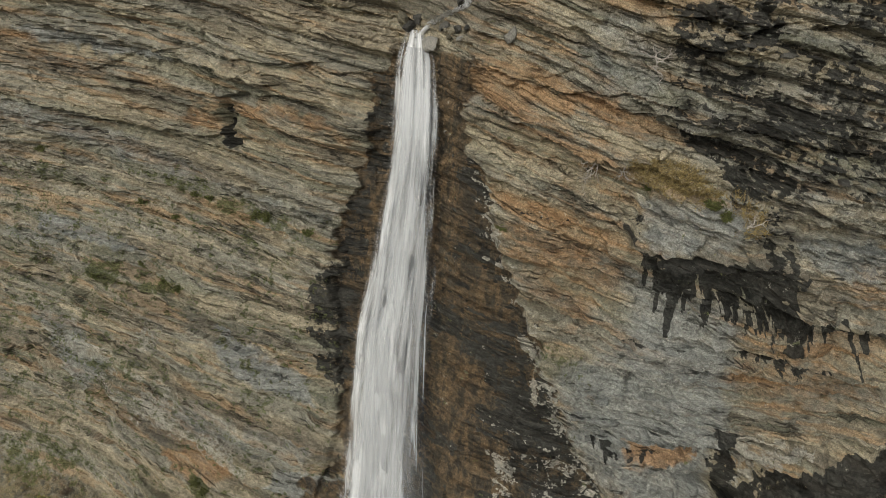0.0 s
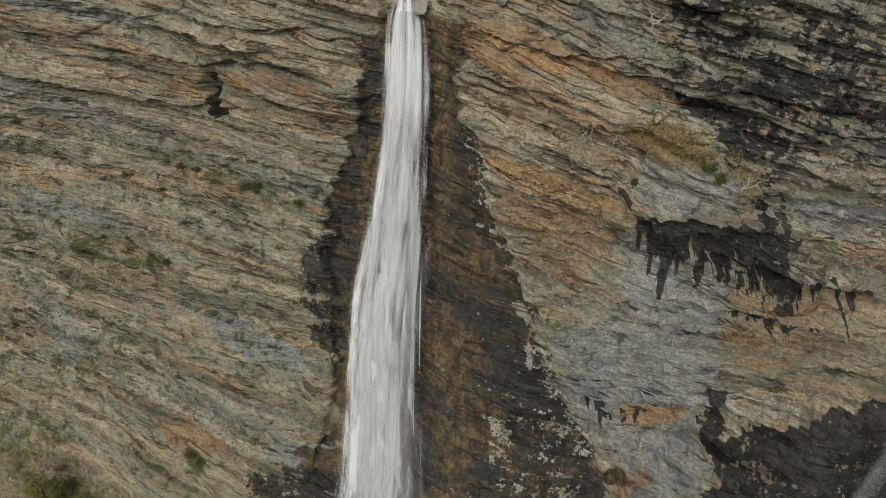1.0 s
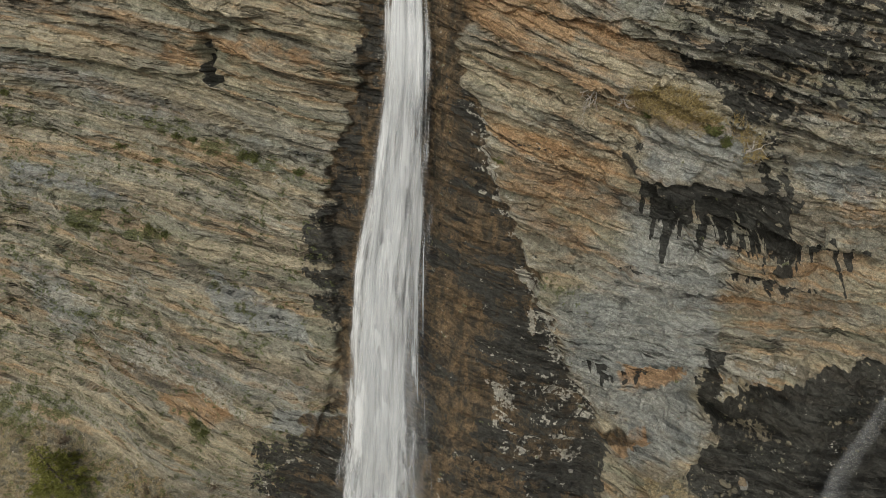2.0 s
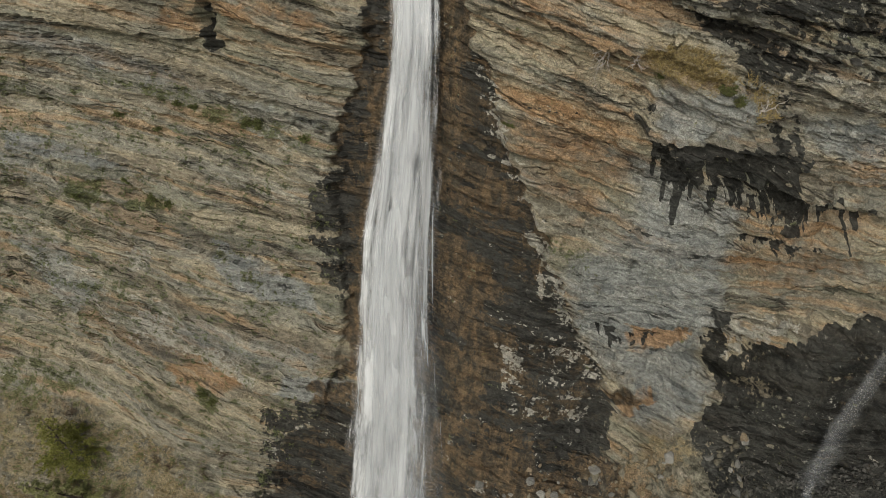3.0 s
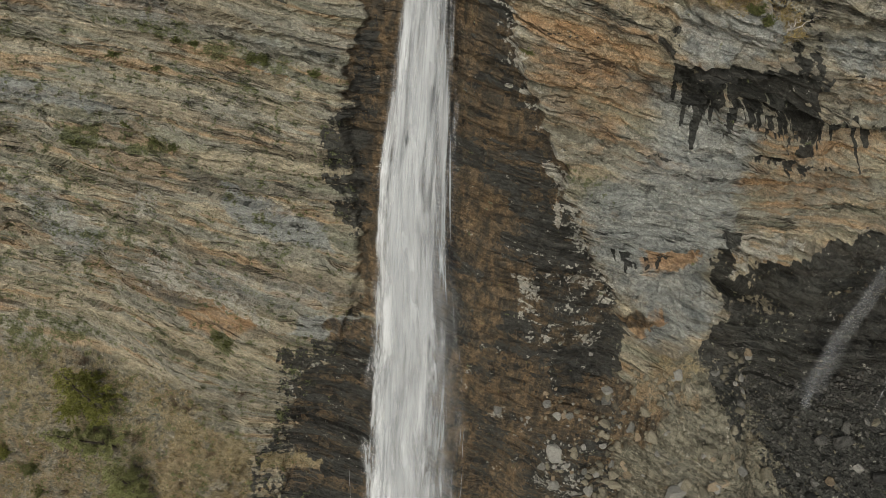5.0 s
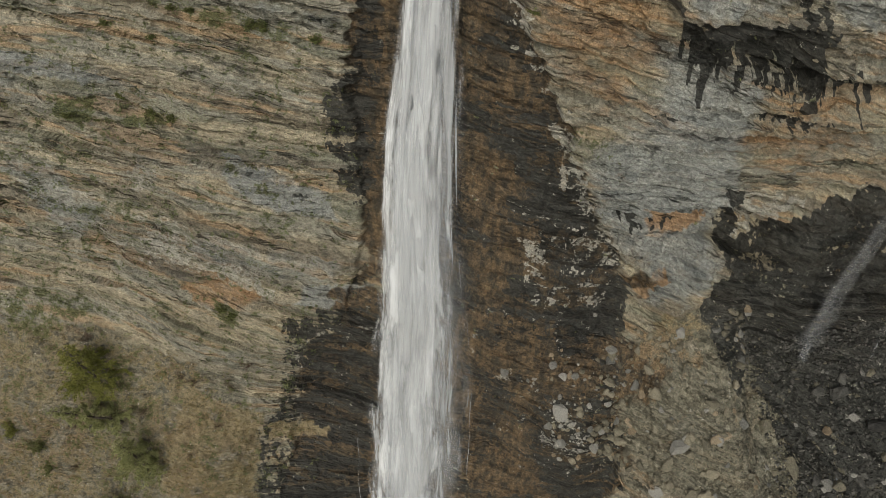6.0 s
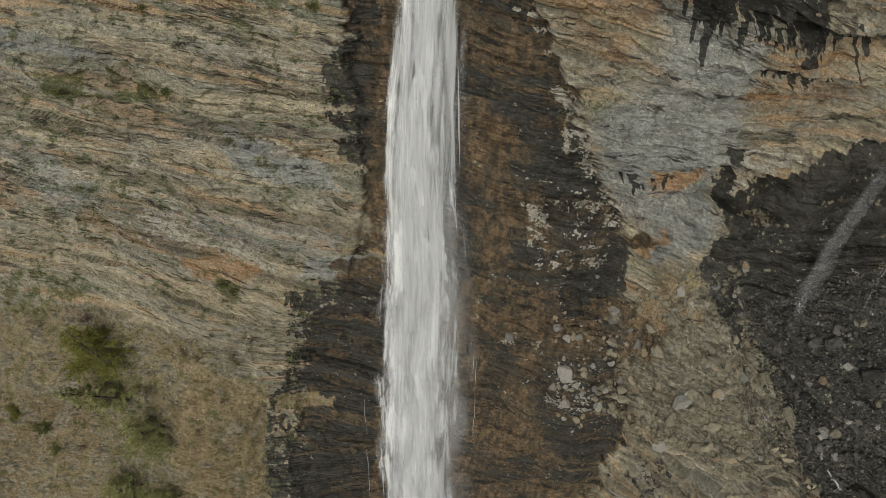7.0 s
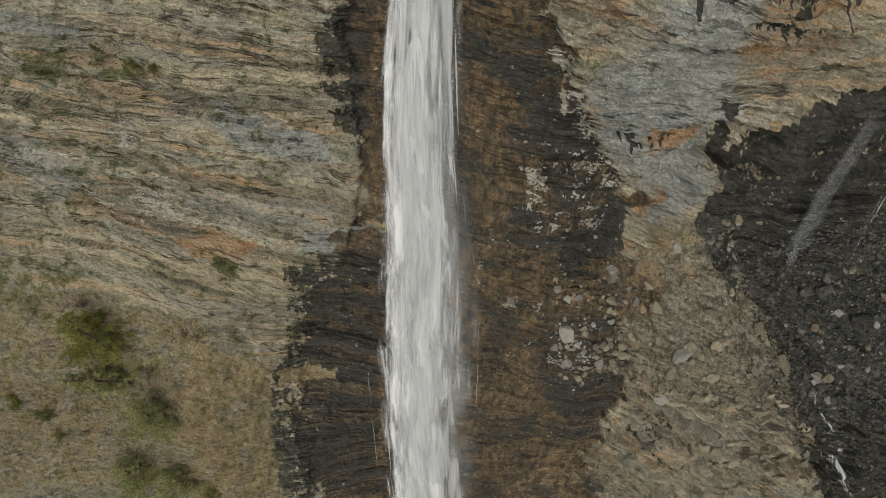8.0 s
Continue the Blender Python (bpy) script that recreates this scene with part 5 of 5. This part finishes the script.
for x, z, size, me in ((-1.9, 78.0, 0.5, DARK[0]), (-2.3, 77.5, 0.55, DARK[1]), (-2.9, 77.7, 0.6, TAN[1]), (0.1, 78.1, 0.4, DARK[2]), (0.6, 77.9, 0.35, TAN[2]), (0.9, 78.2, 0.4, DARK[3]), (0.9, 79.9, 0.55, DARK[4]), (0.4, 77.6, 0.3, TAN[3]), (1.2, 77.7, 0.3, PALE[0]), (0.2, 77.9, 0.22, TAN[0]), (0.7, 78.2, 0.2, PALE[1]), (1.3, 78.1, 0.25, TAN[2]), (-0.1, 77.9, 0.2, DARK[1]), (1.5, 78.4, 0.28, DARK[2])):
    stone("boulder", me, x, z, size, "grey boulder in the brook above the fall", size * 500, 0.2, group="boulders at the lip")
stone("boulder", PALE[1], 4.3, 78.3, 0.6, "small pale boulder perched on the cliff top", 40, 0.1)
for x, z, size, me, st, label, turn in (
        (22.3, 33.0, 0.95, RUST[0], (0.8, 1.3, 0.6), "rust-brown slab lying on grey scree", 25),
        (20.3, 31.9, 0.9, RUST[1], (2.0, 0.6, 0.5), "long rust-brown ledge stone in scree", 0),
        (27.2, 28.2, 1.1, TAN[2], (0.7, 1.9, 0.6), "long brown slab at the edge of scree", 12),
        (17.1, 30.6, 1.0, PALE[2], (0.8, 1.4, 0.6), "pale grey slab lying on scree", -35),
        (28.6, 26.6, 0.9, TAN[4], (0.8, 1.6, 0.7), "tan block beside the stream", 5),
        (6.8, 31.0, 1.0, PALE[0], (1, 1, 0.8), "pale grey block on dark wet rock", 10),
        (6.7, 27.3, 0.75, PALE[3], (1, 1, 0.8), "pale grey block on dark wet rock", 40),
        (5.7, 29.0, 0.5, PALE[1], (1, 1, 0.8), "pale grey block on dark wet rock", 60),
        (10.0, 27.6, 0.7, PALE[2], (0.8, 1.2, 0.8), "pale grey block on dark wet rock", 15),
        (8.8, 30.9, 0.55, TAN[0], (1, 1, 0.8), "tan block on dark wet rock", 80),
        (1.8, 34.1, 0.6, PALE[0], (1.2, 0.8, 0.7), "white block stuck on brown wet rock", 70),
        (13.3, 30.7, 0.5, RUST[0], (1.3, 0.8, 0.6), "small rust stone on scree", -20),
        (33.0, 28.4, 0.6, RUST[1], (1, 1, 0.9), "light brown boulder among dark rubble", 30),
        (36.3, 28.7, 0.65, PALE[2], (1, 1, 0.8), "light grey boulder among dark rubble", 10),
        (32.2, 26.2, 0.8, TAN[2], (1.1, 1, 0.9), "tan boulder beside the stream", 10),
        (33.2, 29.8, 0.8, DARK[0], (1.2, 0.9, 0.8), "grey boulder among dark rubble", 10),
        (35.3, 29.6, 0.9, DARK[1], (1.2, 0.9, 0.8), "grey boulder among dark rubble", 80),
        (38.5, 28.2, 1.0, DARK[2], (1.3, 0.9, 0.8), "grey boulder among dark rubble", 45)):
    stone("boulder", me, x, z, size, label, turn, 0.15, stretch=st)
rb = random.Random(8)
for i in range(150):
    size = 0.22 + 0.5 * rb.random() ** 2.5
    stone("rubble_block", rb.choice(DARK + DARK + PALE[:2] + TAN[:1]), rb.uniform(29.5, 46), rb.uniform(23.5, 31.5), size, "angular dark grey block in wet rubble", rb.uniform(0, 360), 0.2, rb.uniform(-25, 25), "blocks of the wet rubble", (1, rb.uniform(0.6, 1), rb.uniform(0.5, 0.9)))
for i in range(230):
    size = 0.22 + 0.62 * rb.random() ** 2.6
    stone("scree_block", rb.choice(TAN + TAN + PALE[:2] + RUST[:1]), rb.uniform(11, 27.5), rb.uniform(26, 36.5), size, "angular tan block in scree", rb.uniform(0, 360), 0.2, rb.uniform(-25, 25), "blocks of the scree slope", (1, rb.uniform(0.6, 1), rb.uniform(0.5, 0.9)))
for i in range(110):
    size = 0.16 + 0.42 * rb.random() ** 2
    stone("fallen_block", rb.choice(PALE[:2] + TAN[:3] + RUST[:2]), rb.gauss(9.5, 2.4), rb.gauss(30, 3.6), size, "angular pale block on the dark foot of the cliff", rb.uniform(0, 360), 0.2, rb.uniform(-25, 25), "blocks at the foot of the wall", (1, rb.uniform(0.6, 1), rb.uniform(0.5, 0.9)))


def gravel(name, count, x0, x1, z0, z1, small, large, material, label, seed, keep=None):
    """Loose small stones strewn over a stretch of ground, in one mesh."""
    r = np.random.default_rng(seed)
    i = np.searchsorted(COLS, r.uniform(x0, x1, count))
    zt = r.uniform(z0, z1, count)
    j = np.array([np.searchsorted(-Z[:, a], -b) for a, b in zip(i, zt)])
    j = np.clip(j, 2, NROW - 3)
    if keep is not None:
        good = r.random(count) < keep.reshape(NROW, -1)[j, i]
        i, j = i[good], j[good]
    c = PG[j, i]
    n = len(c)
    unit = np.array([(1, 0, -.3), (-.6, .8, -.2), (-.5, -.9, -.3), (.2, .1, 1), (.5, .7, .5), (-.7, -.1, .5)], float)
    faces = np.array([(0, 4, 3), (4, 1, 5), (4, 5, 3), (5, 2, 3), (2, 0, 3), (0, 1, 4), (1, 2, 5), (0, 2, 1)])
    size = small + (large - small) * r.random(n) ** 3
    a = r.uniform(0, 6.28, n)
    v = unit[None] * (1 + 0.35 * r.normal(size=(n, 6, 3))) * size[:, None, None]
    v = np.stack([v[..., 0] * np.cos(a)[:, None] - v[..., 1] * np.sin(a)[:, None], v[..., 0] * np.sin(a)[:, None] + v[..., 1] * np.cos(a)[:, None], v[..., 2]], -1)
    v += c[:, None] + np.array([0, -0.35, 0.25]) * size[:, None, None]
    f = faces[None] + 6 * np.arange(n)[:, None, None]
    return tagged(mesh_object(name, v.reshape(-1, 3), f.reshape(-1, 3), material), label, "gravel", kind="stuff")


gravel("wet_gravel", 9000, 27, 47, 21, 33, 0.04, 0.24, STONE_DARK, "dark wet broken stones in the gully", 31)
gravel("scree_gravel", 4500, 10, 29, 24, 38, 0.03, 0.14, STONE_TAN, "tan broken stones on the scree slope", 32, loose)
gravel("slope_gravel", 7000, -57, -20, -4, 33, 0.02, 0.09, STONE_CHIP, "small pale stones on the grassy slope", 33, loose)
gravel("foot_gravel", 3500, 2, 13, 14, 35, 0.03, 0.17, STONE_PALE, "pale chips on the dark foot of the cliff", 34, np.clip(COVER["pale"] + COVER["rubble"] * 0.4 + 0.6 * n1 - 0.2, 0, 1))


# ---- loose blocks along the broken edges of the beds, parts of the cliff ----
BLOCKS = [rock_mesh("rock_block", 90 + i, 1, STONE_LEDGE, 0.9) for i in range(6)]
DARK_BLOCKS = [rock_mesh("dark_rock_block", 97 + i, 1, STONE_DARK, 0.9) for i in range(3)]


def ledge_blocks(points, count, small, large, seed, meshes, spread=0.25):
    r = random.Random(seed)
    px, pz = [q[0] for q in points], [q[1] for q in points]
    for i in range(count):
        x = px[0] + (px[-1] - px[0]) * (i + r.uniform(0.1, 0.9)) / count
        z = float(np.interp(x, px, pz)) + r.uniform(-0.1, spread)
        p, n = place(x, z)
        size = r.uniform(small, large)
        dip = math.degrees(math.atan2(pz[-1] - pz[0], px[-1] - px[0]))
        ob = new("rock_block", r.choice(meshes))
        ob.parent = cliff
        ob.matrix_world = Matrix.Translation(p - n * size * 0.18) @ pose(0, 0, 0, r.uniform(-8, 8), -dip + r.uniform(-5, 5), r.uniform(-15, 15)) @ Matrix.Diagonal((size * r.uniform(1.0, 1.9), size * 0.8, size * r.uniform(0.45, 0.7), 1))


ledge_blocks([(16.0, 27.6), (21, 28.4), (26, 25.5), (31, 21.0)], 30, 0.35, 0.85, 1, BLOCKS)
ledge_blocks([(17.1, 22.7), (20.9, 25.0), (26, 22.0), (31.5, 18.3)], 30, 0.35, 0.85, 2, BLOCKS)
ledge_blocks([(17.5, 20.0), (21.5, 22.3), (27, 18.8), (32.5, 15.3)], 30, 0.35, 0.85, 3, BLOCKS)
ledge_blocks([(18.0, 17.4), (22.3, 19.4), (28, 16.0), (33.9, 12.4)], 30, 0.35, 0.85, 4, BLOCKS)
ledge_blocks([(20.9, 13.6), (28.7, 10.2), (36.9, 6.5)], 30, 0.35, 0.85, 5, BLOCKS)
ledge_blocks([(13.4, 74.7), (17.2, 73.8), (21.3, 72.5), (27, 71.1)], 16, 0.25, 0.5, 6, BLOCKS + DARK_BLOCKS)
ledge_blocks([(14.5, 79.8), (18, 79.0), (21, 78.4)], 14, 0.25, 0.55, 7, BLOCKS + DARK_BLOCKS)
ledge_blocks([(22, 63.6), (25.6, 62.0), (29.7, 60.0)], 9, 0.3, 0.5, 8, BLOCKS)
ledge_blocks([(-38, 76.2), (-27.3, 74.7), (-17.3, 73.1)], 12, 0.25, 0.45, 9, BLOCKS)
ledge_blocks([(12.2, 23.0), (13.5, 20), (15.8, 16.5), (18.6, 12.0)], 26, 0.3, 0.7, 10, DARK_BLOCKS, 1.8)


# ---- trees and other plants ----
def branch_mesh(bm, a, b, r0, r1, sides=5):
    axis = (b - a).normalized()
    side = axis.orthogonal().normalized()
    other = axis.cross(side)
    rings = []
    for c, r in ((a, r0), (b, r1)):
        rings.append([bm.verts.new(c + (side * math.cos(6.2832 * i / sides) + other * math.sin(6.2832 * i / sides)) * r) for i in range(sides)])
    for i in range(sides):
        bm.faces.new((rings[0][i], rings[0][(i + 1) % sides], rings[1][(i + 1) % sides], rings[1][i]))
    bm.faces.new(rings[1])


def needles(r, lines, per_metre, size, spread):
    """Small three-cornered sprays strewn along the twigs."""
    v = []
    for a, b in lines:
        n = max(2, int((b - a).length * per_metre))
        for i in range(n):
            t = r.random()
            c = a.lerp(b, t) + Vector((r.gauss(0, spread), r.gauss(0, spread), r.gauss(0, spread * 0.6)))
            d = Vector((r.gauss(0, 1), r.gauss(0, 1), r.gauss(0, 0.5))).normalized() * size * r.uniform(0.6, 1.4)
            e = d.cross(Vector((r.gauss(0, 1), r.gauss(0, 1), r.gauss(0, 1)))).normalized() * size * 0.35
            v += [c - e, c + e, c + d]
    return np.array([tuple(q) for q in v]), np.arange(len(v)).reshape(-1, 3)


def conifer(x, z, height, reach, seed, needle, density, label, lean=(0, 0)):
    p, n = place(x, z)
    p = p - n * 0.15
    tree = tagged(new("conifer"), label, "tree", "conifers on the slope")
    tree.location = p
    r = random.Random(seed)
    bm = bmesh.new()
    top = Vector((lean[0], lean[1], height))
    last = Vector((0, 0, -0.4))
    for i in range(1, 8):
        t = i / 7
        q = top * t + Vector((r.gauss(0, 0.04), r.gauss(0, 0.04), 0))
        branch_mesh(bm, last, q, 0.15 * (1 - t * 0.86 + 0.12), 0.15 * (1 - t * 0.9), 7)
        last = q
    part("trunk", bm, BARK, tree)
    limbs, twigs = bmesh.new(), []
    for i in range(int(height * 9)):
        t = 0.10 + 0.88 * (i + r.random()) / (height * 9)
        a = top * t
        long = reach * (1 - t) ** 0.75 * r.uniform(0.55, 1.1) + 0.15
        ang = i * 2.4 + r.gauss(0, 0.3)
        b = a + Vector((math.cos(ang) * long, math.sin(ang) * long, long * r.uniform(-0.25, 0.2)))
        branch_mesh(limbs, a, b, 0.03, 0.008, 4)
        twigs.append((a.lerp(b, 0.25), b))
        for s in range(int(long * 5)):
            c = a.lerp(b, r.uniform(0.25, 1))
            g = ang + r.choice((-1, 1)) * r.uniform(0.5, 1.2)
            m = long * r.uniform(0.12, 0.38)
            twigs.append((c, c + Vector((math.cos(g) * m, math.sin(g) * m, r.uniform(-0.2, 0.08) * m))))
    part("branchwork", limbs, BARK, tree)
    v, f = needles(r, twigs, density * 1.5, 0.16, 0.05)
    mesh_object("crown", v, f, needle, False, tree)
    return tree


NEEDLES_PALE = leaf_material("fresh_larch_needles", (0.200, 0.220, 0.090), (0.420, 0.430, 0.200), 0.4)
conifer(-38.7, 28.0, 7.6, 3.3, 1, NEEDLES, 24, "dark green pine on a steep dry slope", (-0.6, 0))
conifer(-37.0, 25.0, 6.0, 2.4, 2, NEEDLES_PALE, 40, "thin pale green larch leaning out with visible trunk", (-5.0, -0.6))
conifer(-35.3, 21.3, 7.4, 2.9, 3, NEEDLES_PALE, 24, "pale green larch on a dry slope", (-0.8, 0))
conifer(-39.6, 15.0, 6.6, 3.2, 4, NEEDLES_PALE, 22, "pale green larch on a dry slope", (-0.6, 0))
conifer(-35.6, 14.2, 6.0, 3.0, 5, NEEDLES_PALE, 24, "young pale green larch on a dry slope", (-0.6, 0))
conifer(-33.2, 12.2, 3.6, 1.6, 6, NEEDLES, 20, "small dark green pine on a dry slope", (0.1, 0))


def bush(x, z, radius, seed, material, label, category="shrub", leaves=26, group=""):
    """A low rounded shrub: stems that fork, with small leaves along them."""
    p, n = place(x, z)
    ob = tagged(new("shrub"), label, category, group)
    ob.location = p
    r = random.Random(seed)
    stems, twigs = bmesh.new(), []
    for i in range(int(14 + radius * 10)):
        d = (Vector((r.gauss(0, 1), r.gauss(0, 1), abs(r.gauss(0, 0.8)) + 0.2)).normalized() + n * 0.5).normalized()
        a = Vector((r.gauss(0, 0.15), r.gauss(0, 0.15), -0.05)) * radius
        b = a + d * radius * r.uniform(0.5, 1.05)
        branch_mesh(stems, a, b, 0.02, 0.006, 4)
        twigs.append((a.lerp(b, 0.3), b))
        for s in range(4):
            c = a.lerp(b, r.uniform(0.3, 1))
            e = c + (d + Vector((r.gauss(0, 0.8), r.gauss(0, 0.8), r.gauss(0, 0.5)))).normalized() * radius * r.uniform(0.15, 0.4)
            branch_mesh(stems, c, e, 0.010, 0.004, 3)
            twigs.append((c, e))
    part("stemwork", stems, TWIGS, ob)
    if leaves:
        v, f = needles(r, twigs, leaves, 0.10, 0.05)
        mesh_object("foliage", v, f, material, False, ob)
    return ob


for i, (x, z, s) in enumerate(((-48.8, 24.2, 1.4), (-46.5, 22.6, 1.3), (-45.6, 20.9, 1.0))):
    bush(x, z, s, 50 + i, NEEDLES if i == 0 else LEAVES, "low dark green shrub on a gravelly slope", leaves=34)
for i, (x, z, s) in enumerate(((-20.9, 63.0, 0.6), (-19.8, 62.9, 0.5), (-15.3, 62.4, 0.75), (-14.4, 62.4, 0.6), (-26.7, 61.5, 0.7), (-23.3, 60.8, 0.4), (-10.7, 62.2, 0.5), (-27.6, 55.6, 0.7), (-31.9, 54.2, 0.6),
                               (-30.2, 53.5, 0.5), (-24.6, 55.2, 0.8), (-22.8, 55.2, 0.6), (-25.8, 55.0, 0.6), (-24.4, 35.4, 0.8), (-23.5, 34.7, 0.7), (13.1, 70.3, 0.6), (16.4, 70.2, 0.8), (17.0, 69.6, 0.6), (-36.6, 64.6, 0.6), (4.2, 65.6, 0.5))):
    bush(x, z, s, 80 + i, LEAVES, "small green shrub growing on a rock ledge", leaves=40, group="shrubs on the rock ledges")
for i, (x, z, s) in enumerate(((-30.4, 28.0, 1.1), (-29.0, 27.6, 1.2), (-35.0, 25.5, 1.3), (-30.6, 22.6, 1.0), (-42.0, 25.0, 1.1), (-39.5, 31.0, 1.3), (-23.0, 29.0, 1.0), (-43.0, 21.0, 1.0), (-27.5, 24.0, 0.9))):
    bush(x, z, s, 120 + i, LEAVES, "leafless brown shrub on the dry slope", leaves=0, group="leafless shrubs on the slope")


def dead_wood(x, z, size, seed, label):
    """Bleached bare branches hanging off the rock."""
    p, n = place(x, z)
    bm = bmesh.new()
    r = random.Random(seed)

    def grow_on(a, d, long, thick, depth):
        for _ in range(4):
            b = a + (d + Vector((r.gauss(0, 0.35), r.gauss(0, 0.35), r.gauss(0, 0.35)))).normalized() * long / 4
            branch_mesh(bm, a, b, thick, thick * 0.75, 5)
            a, thick = b, thick * 0.78
            if depth and r.random() < 0.75:
                grow_on(a, (d + Vector((r.gauss(0, 0.9), r.gauss(0, 0.4), r.gauss(0, 0.9)))).normalized(), long * 0.6, thick * 0.8, depth - 1)
    for _ in range(4):
        grow_on(Vector((0, 0.1, 0)), (n + Vector((r.gauss(0, 0.9), 0, r.gauss(0, 0.7)))).normalized(), size * r.uniform(0.6, 1.1), 0.055, 2)
    me = bpy.data.meshes.new("dead_branch")
    bm.to_mesh(me)
    bm.free()
    me.materials.append(BLEACHED)
    ob = new("dead_branch", me)
    ob.location = p
    tagged(ob, label, "dead wood")


dead_wood(9.8, 71.4, 1.5, 3, "bleached dead branches hanging from a rock ledge")
dead_wood(12.3, 78.3, 1.7, 4, "bare pale shrub branches on the cliff")
dead_wood(18.3, 69.3, 1.3, 5, "bleached dead roots hanging from a rock ledge")
dead_wood(11.5, 71.2, 0.8, 6, "bleached dead twigs on a grassy ledge")


def tufts(name, count, x0, x1, z0, z1, mask, tall, material, label, seed):
    """Grass in small tufts of bent blades, strewn where the turf is."""
    r = np.random.default_rng(seed)
    i = np.searchsorted(COLS, r.uniform(x0, x1, count))
    zt = r.uniform(z0, z1, count)
    j = np.clip(np.array([np.searchsorted(-Z[:, a], -b) for a, b in zip(i, zt)]), 2, NROW - 3)
    good = r.random(count) < mask.reshape(NROW, -1)[j, i]
    c = PG[j[good], i[good]]
    n, m = len(c), 6
    c = np.repeat(c, m, 0) + r.normal(size=(n * m, 3)) * np.array([0.07, 0.05, 0.02])
    d = r.normal(size=(n * m, 3)) * 0.55 + np.array([0, -0.45, 0.75])
    d *= (tall * r.uniform(0.5, 1.2, n * m) / np.linalg.norm(d, axis=1))[:, None]
    e = np.cross(d, r.normal(size=(n * m, 3)))
    e *= (0.025 / (np.linalg.norm(e, axis=1) + 1e-6))[:, None]
    v = np.stack([c - e, c + e, c + d], 1).reshape(-1, 3)
    return tagged(mesh_object(name, v, np.arange(len(v)).reshape(-1, 3), material), label, "grass", kind="stuff")


tufts("dry_grass", 16000, -57, -18, -4, 33, np.clip(COVER["dry"] - 0.25 + 0.4 * n1, 0, 1), 0.34, STRAW, "straw-coloured dry grass tufts on the slope", 41)
tufts("ledge_grass", 5000, 10, 20, 68.5, 72.5, COVER["dry"], 0.36, STRAW, "golden dry grass on a rock ledge", 42)
tufts("olive_grass", 9000, -57, -18, -4, 33, np.clip(COVER["dry"] * 0.6 + COVER["green"] - 0.2 + 0.5 * n2, 0, 1), 0.28, GRASS, "olive green grass tufts on the slope", 43)
tufts("wall_grass", 16000, -40, -8, 33, 66, np.clip(COVER["green"] - 0.3 + 0.6 * n1, 0, 1), 0.26, GRASS, "green grass tufts on the rock ledges", 44)
